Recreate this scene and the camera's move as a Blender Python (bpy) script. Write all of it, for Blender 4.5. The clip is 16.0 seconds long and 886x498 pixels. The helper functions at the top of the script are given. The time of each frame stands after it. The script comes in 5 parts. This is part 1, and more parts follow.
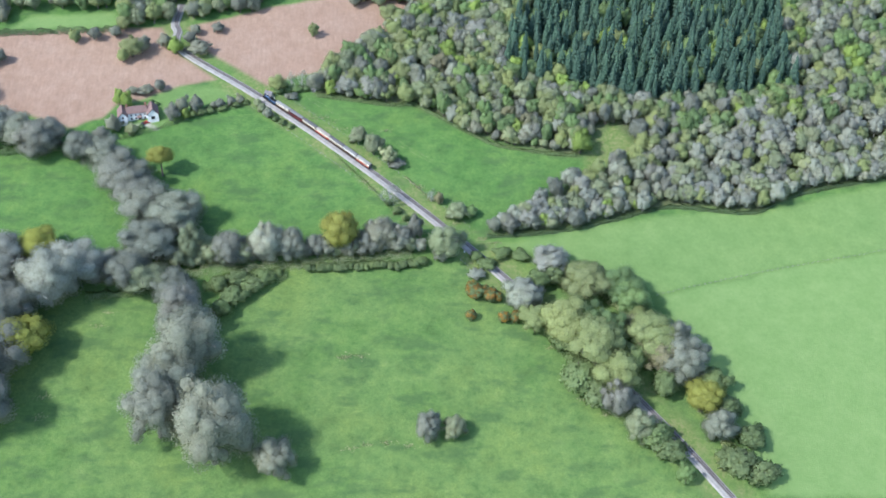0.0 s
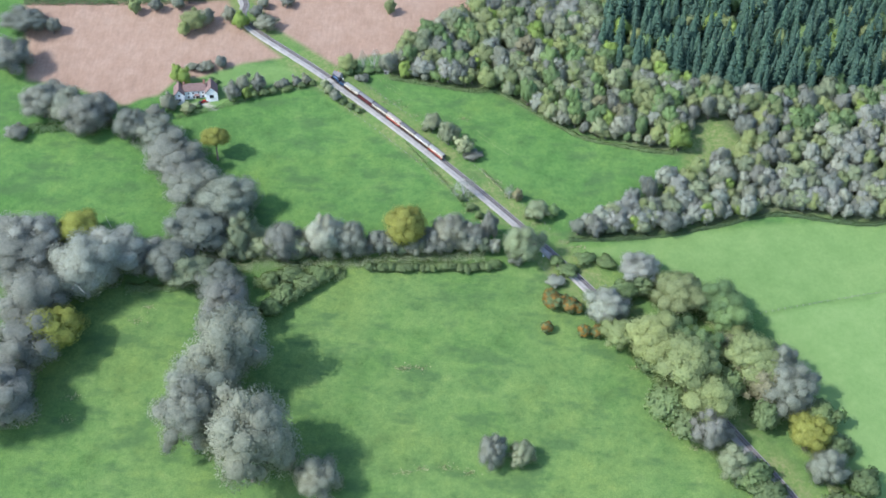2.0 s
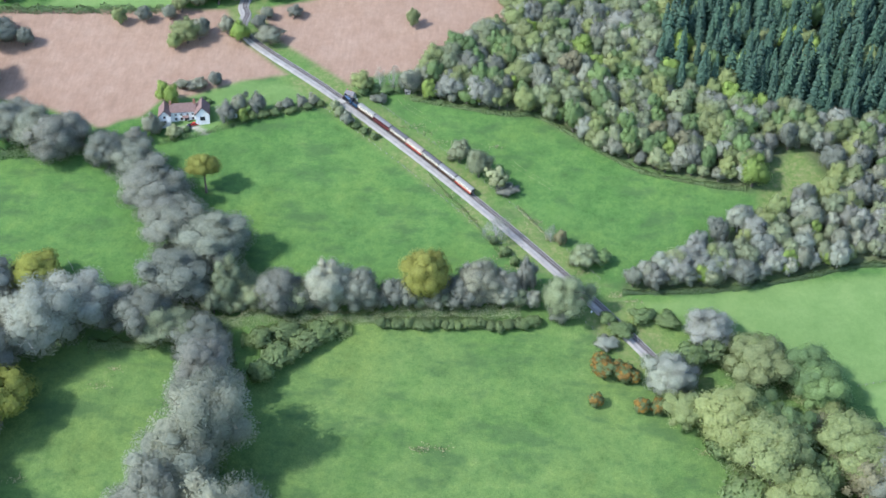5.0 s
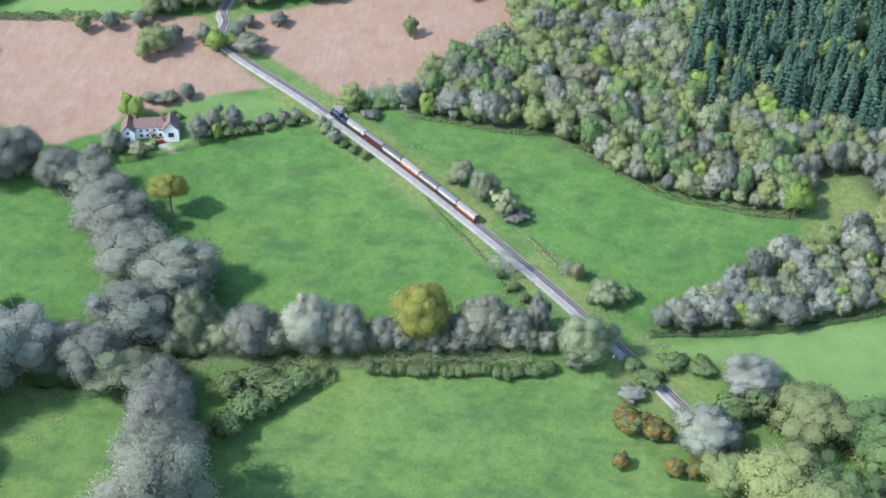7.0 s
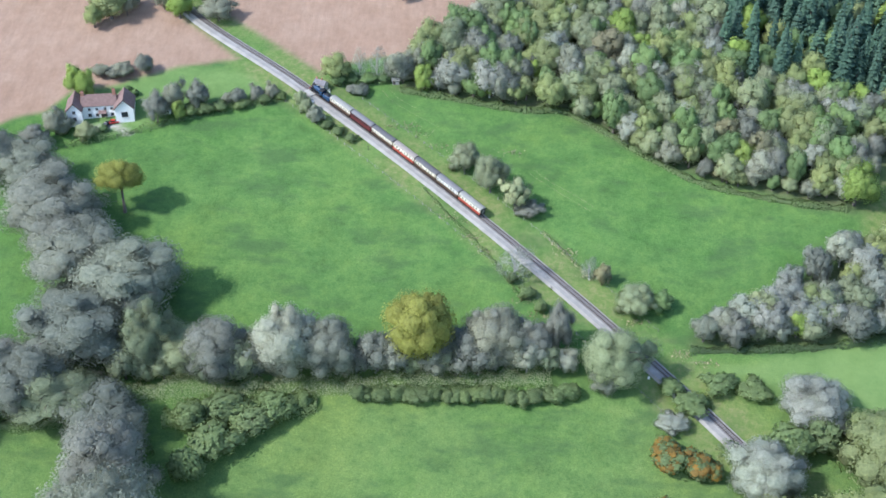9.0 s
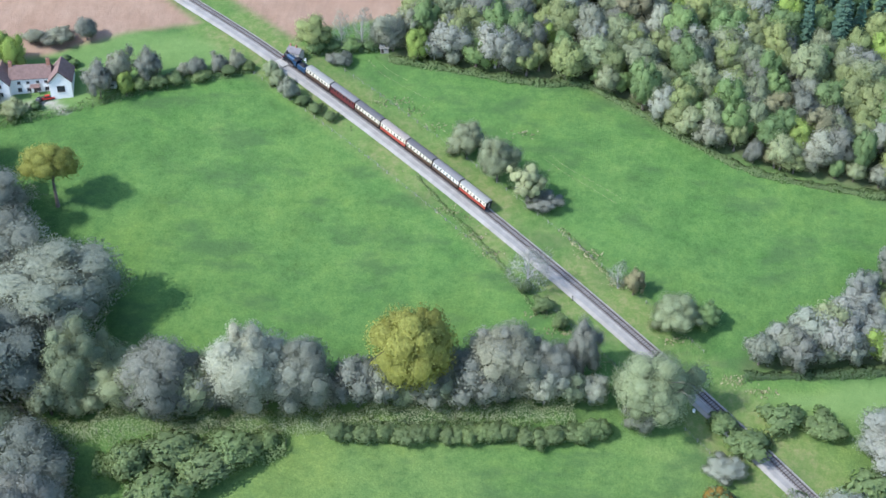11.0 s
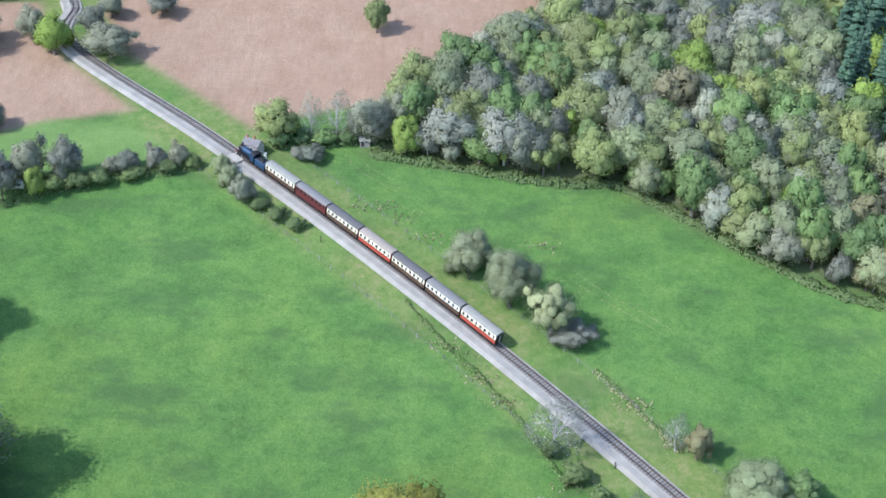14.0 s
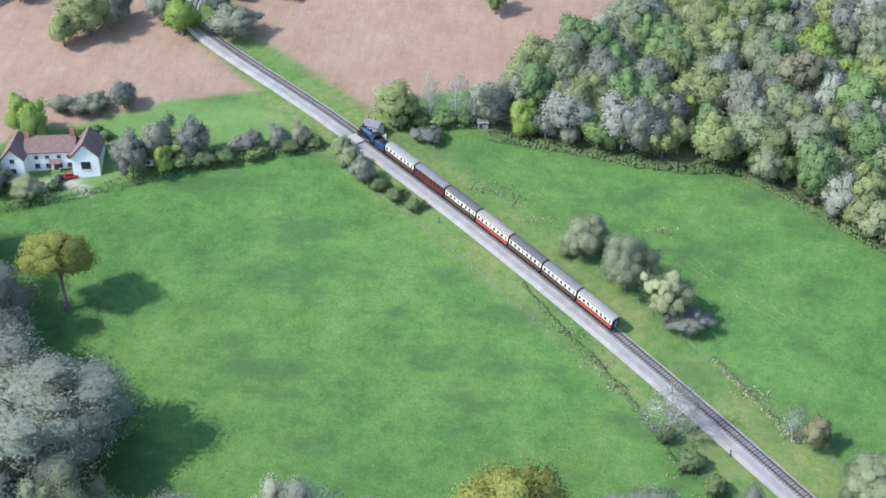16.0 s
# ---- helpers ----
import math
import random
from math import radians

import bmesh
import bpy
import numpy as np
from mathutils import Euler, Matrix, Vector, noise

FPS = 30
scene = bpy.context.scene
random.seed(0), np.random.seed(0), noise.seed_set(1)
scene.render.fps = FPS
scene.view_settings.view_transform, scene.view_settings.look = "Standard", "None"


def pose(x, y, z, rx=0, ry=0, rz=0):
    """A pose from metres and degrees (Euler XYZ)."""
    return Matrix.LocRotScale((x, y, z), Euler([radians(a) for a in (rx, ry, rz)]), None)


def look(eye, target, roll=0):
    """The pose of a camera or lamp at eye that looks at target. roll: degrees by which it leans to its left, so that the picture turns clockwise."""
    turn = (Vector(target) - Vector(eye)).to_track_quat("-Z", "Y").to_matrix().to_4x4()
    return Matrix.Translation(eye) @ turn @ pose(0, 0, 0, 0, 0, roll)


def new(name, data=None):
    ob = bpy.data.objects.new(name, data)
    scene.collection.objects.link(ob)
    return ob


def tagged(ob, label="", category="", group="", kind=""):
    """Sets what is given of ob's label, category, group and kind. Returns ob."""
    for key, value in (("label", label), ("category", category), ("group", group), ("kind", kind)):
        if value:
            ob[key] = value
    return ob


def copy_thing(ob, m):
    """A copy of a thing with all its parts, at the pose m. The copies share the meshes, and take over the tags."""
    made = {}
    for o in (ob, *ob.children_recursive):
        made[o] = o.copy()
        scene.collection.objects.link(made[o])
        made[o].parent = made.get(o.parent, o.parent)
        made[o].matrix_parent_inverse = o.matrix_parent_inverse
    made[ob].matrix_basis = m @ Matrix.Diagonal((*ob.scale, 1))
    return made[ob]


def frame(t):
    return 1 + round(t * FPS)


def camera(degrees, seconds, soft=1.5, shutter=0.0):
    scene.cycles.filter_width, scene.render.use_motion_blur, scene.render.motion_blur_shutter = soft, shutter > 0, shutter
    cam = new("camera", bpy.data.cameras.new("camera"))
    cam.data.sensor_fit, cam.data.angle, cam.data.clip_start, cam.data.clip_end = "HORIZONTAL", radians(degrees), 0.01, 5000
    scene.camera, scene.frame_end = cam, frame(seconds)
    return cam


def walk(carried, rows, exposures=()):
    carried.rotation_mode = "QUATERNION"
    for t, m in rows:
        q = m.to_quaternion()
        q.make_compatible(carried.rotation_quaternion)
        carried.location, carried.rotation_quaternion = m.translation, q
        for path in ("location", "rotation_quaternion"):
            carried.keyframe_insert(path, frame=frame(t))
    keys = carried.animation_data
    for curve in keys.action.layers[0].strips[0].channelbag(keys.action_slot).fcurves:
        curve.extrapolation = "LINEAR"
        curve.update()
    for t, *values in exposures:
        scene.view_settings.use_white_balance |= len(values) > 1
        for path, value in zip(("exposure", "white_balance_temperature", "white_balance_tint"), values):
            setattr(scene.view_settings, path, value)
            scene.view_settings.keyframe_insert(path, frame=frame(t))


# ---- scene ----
cam = camera(40.0, 16.0, soft=1.6)
# seconds, x, y, z, pitch, roll, yaw
PATH = [
    (0, -5.49, -609.54, 395.65, -35.972, 2.198, -5.847),
    (0.5, -1.27, -594.68, 386.80, -36.128, 1.938, -5.546),
    (1, 2.99, -580.27, 377.69, -36.251, 1.714, -3.668),
    (1.5, 6.69, -566.21, 367.94, -36.325, 1.363, -1.135),
    (2, 8.99, -552.15, 357.80, -36.345, 1.245, -0.415),
    (2.5, 9.85, -538.20, 347.55, -36.360, 1.177, -0.300),
    (3, 10.03, -524.17, 337.37, -36.371, 1.010, 0.990),
    (3.5, 10.18, -509.89, 327.72, -36.452, 1.025, 1.192),
    (4, 10.57, -494.82, 318.39, -36.605, 0.930, 1.226),
    (4.5, 11.07, -479.18, 309.59, -36.486, 0.886, 1.341),
    (5, 11.55, -463.48, 301.26, -34.658, 0.765, 1.518),
    (5.2, 11.69, -457.17, 297.86, -34.236, 0.812, 1.569),
    (7.5, 10.59, -393.02, 247.59, -32.512, 1.053, 1.608),
    (8, 8.49, -376.73, 238.91, -32.687, 1.199, 1.390),
    (8.5, 6.53, -359.75, 232.05, -33.138, 1.231, 1.161),
    (9, 4.68, -342.74, 225.30, -33.656, 1.205, 0.920),
    (11.5, 2.69, -265.28, 182.31, -34.760, 1.183, 0.646),
    (12, 1.89, -249.57, 172.24, -34.004, 1.185, 0.550),
    (12.5, 1.11, -233.28, 162.14, -33.408, 1.337, 0.334),
    (13, 0.17, -220.15, 154.30, -32.068, 1.520, 0.128),
    (13.5, -0.40, -212.23, 149.39, -28.933, 1.635, -0.019),
    (14, -0.45, -210.60, 148.43, -28.698, 1.681, -0.005),
    (14.5, -0.64, -211.26, 150.11, -29.174, 0.553, 2.991),
    (15, -1.07, -211.29, 151.17, -29.633, 0.432, 3.434),
    (15.5, -1.83, -211.47, 151.54, -29.897, 0.250, 4.169),
    (16, -3.10, -212.24, 151.93, -30.073, -0.090, 5.672),
]
walk(cam, [(t, pose(x, y, z, 90 + pitch, 0, yaw) @ pose(0, 0, 0, 0, 0, roll)) for t, x, y, z, pitch, roll, yaw in PATH],
     exposures=[(0.0, 1.21, 5780, 10), (16.0, 1.21, 5780, 10)])

# ---- sky and sun ----
world = bpy.data.worlds.new("sky")
scene.world = world
world.use_nodes = True
wn = world.node_tree
sky = wn.nodes.new("ShaderNodeTexSky")
sky.sky_type = "NISHITA"
sky.sun_disc = False
SUN_FROM = Vector((-0.88, -0.42, 0.98)).normalized()
sky.sun_elevation = math.asin(SUN_FROM.z)
sky.sun_rotation = math.atan2(SUN_FROM.x, SUN_FROM.y)
wn.links.new(sky.outputs[0], wn.nodes["Background"].inputs[0])
wn.nodes["Background"].inputs[1].default_value = 0.15
sun = new("sun", bpy.data.lights.new("sun", "SUN"))
sun.data.energy, sun.data.angle, sun.data.color = 2.35, radians(0.6), (1.0, 0.96, 0.9)
sun.matrix_world = look(SUN_FROM * 500, (0, 0, 0))


# ---- materials ----
def mat(name, rough=0.9, metal=0.0, spec=0.3):
    m = bpy.data.materials.new(name)
    m.use_nodes = True
    b = m.node_tree.nodes["Principled BSDF"]
    b.inputs["Roughness"].default_value, b.inputs["Metallic"].default_value = rough, metal
    b.inputs["Specular IOR Level"].default_value = spec
    return m, m.node_tree, b


def node(tree, kind, **inputs):
    n = tree.nodes.new(kind)
    for key, value in inputs.items():
        n.inputs[key].default_value = value
    return n


def noise_of(tree, scale, detail=4.0, coord=None, rough=0.6):
    n = node(tree, "ShaderNodeTexNoise", Scale=scale, Detail=detail, Roughness=rough)
    if coord is not None:
        tree.links.new(coord, n.inputs["Vector"])
    return n.outputs["Fac"]


def ramp(tree, fac, *stops):
    r = tree.nodes.new("ShaderNodeValToRGB")
    els = r.color_ramp.elements
    while len(els) < len(stops):
        els.new(0.5)
    for e, (at, c) in zip(els, stops):
        e.position, e.color = at, (*c, 1)
    tree.links.new(fac, r.inputs[0])
    return r.outputs[0]


def mix(tree, fac, a, b, mode="MIX"):
    n = tree.nodes.new("ShaderNodeMix")
    n.data_type, n.blend_type = "RGBA", mode
    for sock, v in ((n.inputs[0], fac), (n.inputs[6], a), (n.inputs[7], b)):
        if hasattr(v, "is_linked"):
            tree.links.new(v, sock)
        else:
            sock.default_value = (*v, 1) if isinstance(v, tuple) else v
    return n.outputs[2]


def bump(tree, bsdf, height, strength=0.3, distance=0.1):
    n = node(tree, "ShaderNodeBump", Strength=strength, Distance=distance)
    tree.links.new(height, n.inputs["Height"])
    tree.links.new(n.outputs[0], bsdf.inputs["Normal"])


def plain(name, colour, rough=0.6, metal=0.0, vary=0.12, scale=1.5):
    """Painted or worn surface: grain and stains at two scales."""
    m, t, b = mat(name, rough, metal)
    pos = t.nodes.new("ShaderNodeTexCoord").outputs["Object"]
    lo = tuple(c * (1 - vary) for c in colour)
    hi = tuple(min(1, c * (1 + vary)) for c in colour)
    big = ramp(t, noise_of(t, scale, 5, pos), (0.3, lo), (0.7, hi))
    fine = ramp(t, noise_of(t, scale * 14, 3, pos), (0.25, (0.86,) * 3), (0.7, (1.0,) * 3))
    t.links.new(mix(t, 1.0, big, fine, "MULTIPLY"), b.inputs["Base Color"])
    bump(t, b, noise_of(t, scale * 10, 3, pos), 0.15, 0.03)
    return m


def leafy(name, colours, see_through=0.25, rough=0.75):
    """Foliage: each leaf clump its own shade, each plant its own tint."""
    m, t, b = mat(name, rough, 0, 0.15)
    isle = t.nodes.new("ShaderNodeNewGeometry").outputs["Random Per Island"]
    own = t.nodes.new("ShaderNodeObjectInfo").outputs["Random"]
    stops = [(i / max(1, len(colours) - 1), c) for i, c in enumerate(colours)]
    col = ramp(t, isle, *stops)
    tint = ramp(t, own, (0.0, (0.80, 0.84, 0.82)), (0.35, (0.98, 0.96, 0.96)), (0.7, (1.02, 1.06, 0.98)), (1.0, (1.18, 1.15, 1.02)))
    col = mix(t, 1.0, col, tint, "MULTIPLY")
    pos = t.nodes.new("ShaderNodeTexCoord").outputs["Object"]
    spray = noise_of(t, 2.6, 4, pos, 0.7)
    col = mix(t, 1.0, col, ramp(t, spray, (0.34, (0.76, 0.78, 0.76)), (0.52, (1.0, 1.0, 1.0)), (0.68, (1.2, 1.18, 1.14))), "MULTIPLY")
    bump(t, b, spray, 0.35, 0.25)
    t.links.new(col, b.inputs["Base Color"])
    if see_through:
        tr = t.nodes.new("ShaderNodeBsdfTranslucent")
        t.links.new(col, tr.inputs[0])
        ms = t.nodes.new("ShaderNodeMixShader")
        ms.inputs[0].default_value = see_through
        t.links.new(b.outputs[0], ms.inputs[1])
        t.links.new(tr.outputs[0], ms.inputs[2])
        t.links.new(ms.outputs[0], t.nodes["Material Output"].inputs[0])
    return m


def ground_material():
    """Pasture, ploughed red earth, mown hay field, rough verge and woodland floor, blended by the plan's zones."""
    m, t, b = mat("pasture_and_plough", 0.95, 0, 0.1)
    shift = node(t, "ShaderNodeMapping", Location=(731.3, 412.7, 97.1))
    t.links.new(t.nodes.new("ShaderNodeTexCoord").outputs["Object"], shift.inputs[0])
    pos = shift.outputs[0]

    def zone(name):
        a = t.nodes.new("ShaderNodeAttribute")
        a.attribute_name = name
        return a.outputs["Fac"]

    n_big, n_mid = noise_of(t, 0.018, 5, pos), noise_of(t, 0.09, 6, pos, 0.65)
    n_fine, n_clod = noise_of(t, 0.42, 6, pos, 0.75), noise_of(t, 1.5, 4, pos, 0.75)
    n_tuft = noise_of(t, 0.2, 6, pos, 0.72)
    grass = ramp(t, n_mid, (0.28, (0.088, 0.146, 0.046)), (0.46, (0.110, 0.182, 0.056)), (0.60, (0.130, 0.206, 0.062)), (0.76, (0.162, 0.228, 0.076)))
    grass = mix(t, 0.75, grass, ramp(t, n_big, (0.3, (0.72, 0.86, 0.72)), (0.5, (1.0, 1.0, 1.0)), (0.7, (1.22, 1.08, 0.95))), "MULTIPLY")
    grass = mix(t, 1.0, grass, ramp(t, n_fine, (0.28, (0.78, 0.82, 0.78)), (0.5, (1.0, 1.0, 1.0)), (0.72, (1.16, 1.11, 1.1))), "MULTIPLY")
    grass = mix(t, 0.7, grass, ramp(t, n_clod, (0.3, (0.66, 0.71, 0.66)), (0.7, (1.24, 1.18, 1.18))), "MULTIPLY")
    grass = mix(t, 0.9, grass, ramp(t, n_tuft, (0.32, (0.78, 0.83, 0.8)), (0.47, (0.99, 0.99, 0.99)), (0.66, (1.12, 1.06, 1.0))), "MULTIPLY")
    grass = mix(t, zone("lush"), grass, mix(t, 1.0, grass, (0.80, 0.94, 0.86), "MULTIPLY"))
    n_blade = noise_of(t, 3.6, 3, pos, 0.8)
    grass = mix(t, 0.9, grass, ramp(t, n_blade, (0.34, (0.68, 0.74, 0.68)), (0.5, (1.0, 1.0, 1.0)), (0.66, (1.25, 1.19, 1.16))), "MULTIPLY")
    # tussocks: darker rushy patches
    flow = node(t, "ShaderNodeMapping", Rotation=(0, 0, radians(12)), Scale=(0.45, 1.0, 1.0))
    t.links.new(pos, flow.inputs[0])
    rush = ramp(t, noise_of(t, 0.10, 5, flow.outputs[0], 0.6), (0.52, (0, 0, 0)), (0.64, (0.78, 0.78, 0.78)))
    grass = mix(t, mix(t, 1.0, rush, zone("rushy"), "MULTIPLY"), grass, (0.058, 0.105, 0.038))
    hay = ramp(t, n_mid, (0.3, (0.142, 0.228, 0.072)), (0.7, (0.178, 0.262, 0.09)))
    hay = mix(t, 0.8, hay, ramp(t, n_fine, (0.3, (0.88, 0.9, 0.86)), (0.7, (1.08, 1.06, 1.05))), "MULTIPLY")
    # drill rows and wheelings in the red earth
    mp = node(t, "ShaderNodeMapping", Rotation=(0, 0, radians(-22)), Scale=(1.0, 0.06, 1.0))
    t.links.new(pos, mp.inputs[0])
    streak = ramp(t, noise_of(t, 0.5, 4, mp.outputs[0], 0.6), (0.3, (0.86, 0.86, 0.86)), (0.7, (1.08, 1.07, 1.06)))
    earth = ramp(t, n_mid, (0.25, (0.262, 0.172, 0.118)), (0.5, (0.306, 0.209, 0.148)), (0.78, (0.355, 0.254, 0.185)))
    earth = mix(t, 0.8, earth, streak, "MULTIPLY")
    earth = mix(t, 0.6, earth, ramp(t, n_fine, (0.25, (0.84, 0.82, 0.8)), (0.75, (1.08, 1.08, 1.08))), "MULTIPLY")
    verge = ramp(t, n_fine, (0.25, (0.07, 0.12, 0.03)), (0.45, (0.14, 0.19, 0.055)), (0.62, (0.23, 0.22, 0.10)), (0.8, (0.30, 0.25, 0.15)))
    litter = ramp(t, n_fine, (0.3, (0.06, 0.085, 0.035)), (0.7, (0.14, 0.15, 0.075)))
    gravel = ramp(t, n_clod, (0.3, (0.30, 0.27, 0.23)), (0.7, (0.48, 0.44, 0.38)))
    col = grass
    for name, c in (("hay", hay), ("verge", verge), ("litter", litter), ("earth", earth), ("gravel", gravel)):
        col = mix(t, zone(name), col, c)
    t.links.new(col, b.inputs["Base Color"])
    bump(t, b, mix(t, 0.5, n_fine, n_clod), 0.9, 0.45)
    return m


M_GROUND = ground_material()
M_BARK = plain("bark", (0.16, 0.135, 0.115), 0.9, vary=0.3, scale=1.2)
M_PALE_BARK = plain("pale_bark", (0.42, 0.40, 0.37), 0.85, vary=0.3, scale=1.2)
M_TWIG = leafy("grey_twigs", [(0.299, 0.311, 0.256), (0.325, 0.338, 0.278), (0.351, 0.365, 0.3)], 0.5, 0.9)
M_BUD = leafy("budding_twigs", [(0.331, 0.368, 0.23), (0.36, 0.4, 0.25), (0.389, 0.432, 0.27)], 0.5, 0.9)
M_PALETWIG = leafy("silver_twigs", [(0.396, 0.409, 0.345), (0.43, 0.445, 0.375), (0.464, 0.481, 0.405)], 0.5, 0.9)
M_GREEN = leafy("spring_leaves", [(0.216, 0.304, 0.133), (0.235, 0.33, 0.145), (0.254, 0.356, 0.157)], 0.5)
M_LIME = leafy("lime_leaves", [(0.313, 0.405, 0.115), (0.34, 0.44, 0.125), (0.367, 0.475, 0.135)], 0.5)
M_OAK = leafy("golden_oak_leaves", [(0.3, 0.313, 0.083), (0.345, 0.36, 0.095), (0.393, 0.41, 0.108)], 0.5)
M_OLIVE = leafy("olive_leaves", [(0.304, 0.345, 0.161), (0.33, 0.375, 0.175), (0.356, 0.405, 0.189)], 0.5)
M_FIR = leafy("fir_needles", [(0.048, 0.09, 0.065), (0.066, 0.118, 0.083), (0.092, 0.154, 0.105)], 0.2, 0.7)
M_HEDGE = leafy("hedge_leaves", [(0.152, 0.209, 0.1), (0.175, 0.24, 0.115), (0.199, 0.274, 0.131)], 0.5)
M_BRAMBLE = leafy("bramble_leaves", [(0.191, 0.248, 0.113), (0.22, 0.285, 0.13), (0.251, 0.325, 0.148)], 0.5)
M_GORSE = leafy("gorse_flowers", [(0.2, 0.15, 0.05), (0.32, 0.2, 0.055), (0.44, 0.27, 0.06)], 0.45)
M_RUST = leafy("rust_buds", [(0.278, 0.265, 0.165), (0.32, 0.305, 0.19), (0.365, 0.348, 0.217)], 0.5)
M_TUFT = leafy("dead_grass", [(0.26, 0.24, 0.14), (0.33, 0.3, 0.18), (0.4, 0.355, 0.22)], 0.2)
M_BALLAST = plain("ballast", (0.30, 0.283, 0.255), 0.95, vary=0.16, scale=0.35)
M_OILED = plain("oiled_ballast", (0.235, 0.22, 0.195), 0.95, vary=0.2, scale=0.5)
M_SLEEPER = plain("sleeper_wood", (0.135, 0.12, 0.12), 0.9, vary=0.3)
M_RAIL = plain("rail_steel", (0.13, 0.10, 0.085), 0.5, 0.6)
M_CREAM = plain("cream_paint", (0.80, 0.74, 0.58), 0.45, vary=0.05)
M_WHITEISH = plain("pale_cream_paint", (0.80, 0.78, 0.70), 0.45, vary=0.05)
M_CHOC = plain("chocolate_paint", (0.085, 0.05, 0.032), 0.45)
M_RED = plain("crimson_paint", (0.33, 0.055, 0.035), 0.45)
M_MAROON = plain("maroon_paint", (0.10, 0.022, 0.022), 0.4)
M_ROOF_PALE = plain("pale_roof_paint", (0.27, 0.265, 0.235), 0.7)
M_ROOF_GREY = plain("grey_roof_paint", (0.19, 0.185, 0.18), 0.7)
M_ROOF_DARK = plain("dark_roof_paint", (0.12, 0.115, 0.115), 0.7)
M_ROOF_TAN = plain("tan_roof_paint", (0.30, 0.26, 0.22), 0.7)
M_BLACK = plain("black_iron", (0.022, 0.022, 0.025), 0.55, 0.2)
M_ENGINE = plain("dark_blue_engine_paint", (0.025, 0.06, 0.12), 0.35, 0.1)
M_COAL = plain("coal", (0.015, 0.015, 0.016), 0.6, vary=0.5, scale=5)
M_GLASS = plain("dark_window_glass", (0.03, 0.035, 0.04), 0.08, 0.0)
M_RENDER = plain("white_render", (0.82, 0.81, 0.77), 0.85, vary=0.05)
M_TILE = plain("red_brown_clay_tile", (0.205, 0.135, 0.115), 0.85, vary=0.22, scale=1.4)
M_SLATE = plain("slate", (0.16, 0.15, 0.155), 0.7, vary=0.2)
M_BRICK = plain("brick", (0.35, 0.18, 0.12), 0.9, vary=0.2)
M_TIMBER = plain("dark_timber", (0.05, 0.04, 0.035), 0.8, vary=0.3)
M_GREYTIMBER = plain("grey_timber", (0.30, 0.28, 0.25), 0.9, vary=0.3)
M_WHITE = plain("white_gloss_paint", (0.80, 0.80, 0.78), 0.4, vary=0.06)
M_CAR_RED = plain("red_car_paint", (0.42, 0.035, 0.025), 0.25)
M_CAR_DARK = plain("dark_car_paint", (0.03, 0.035, 0.045), 0.25)
M_RUBBER = plain("rubber", (0.02, 0.02, 0.02), 0.8)
M_STONE = plain("pale_stone", (0.42, 0.39, 0.34), 0.9, vary=0.2)

# ---- lie of the land ----
SLOPE = 0.2788
LOW, HIGH = -300.0, 330.0


def rise(y):
    """The hillside climbs evenly from the valley floor to the ridge and levels out beyond both."""
    def soft(v):
        return v if v < 0 else 60 * (1 - math.exp(-v / 60))
    if y > HIGH:
        return SLOPE * (HIGH + soft(y - HIGH))
    if y < LOW:
        return SLOPE * (LOW - soft(LOW - y))
    return SLOPE * y


def swell(x, y):
    return 0.9 * noise.noise((x * 0.012, y * 0.012, 3.1)) + 0.25 * noise.noise((x * 0.05, y * 0.05, 7.7))


def ground_z(x, y):
    return rise(y) + swell(x, y) * min(1.0, max(0.0, (track_distance(x, y) - 6) / 20))


# the railway's centre line, from the near end to the far end
TRACK = [(473.9, -622.7), (302.7, -384.0), (198.4, -224.5), (169.1, -178.2), (137.1, -133.2), (100.0, -86.4), (63.8, -43.7), (25.0, -2.4), (-16.1, 37.7), (-59.5, 76.4), (-105.2, 114.1), (-109.1, 131.9), (-111.3, 138.7), (-108.4, 156.5)]


def smooth_line(pts, step):
    """A Catmull-Rom line through the points, at even steps."""
    out = []
    P = [Vector(p) for p in pts]
    P = [P[0] * 2 - P[1]] + P + [P[-1] * 2 - P[-2]]
    for a, b, c, d in zip(P, P[1:], P[2:], P[3:]):
        n = max(1, int((c - b).length / step))
        for i in range(n):
            u = i / n
            out.append(0.5 * ((2 * b) + (c - a) * u + (2 * a - 5 * b + 4 * c - d) * u * u + (3 * b - a - 3 * c + d) * u ** 3))
    out.append(P[-2])
    return out


CENTRE = smooth_line(TRACK, 2.0)
C_ARR = np.array([(p.x, p.y) for p in CENTRE])


def track_distance(x, y):
    return float(np.sqrt(((C_ARR - (x, y)) ** 2).sum(1).min()))


def inside(poly, x, y):
    hit, j = False, len(poly) - 1
    for i in range(len(poly)):
        (xi, yi), (xj, yj) = poly[i], poly[j]
        if (yi > y) != (yj > y) and x < (xj - xi) * (y - yi) / (yj - yi) + xi:
            hit = not hit
        j = i
    return hit


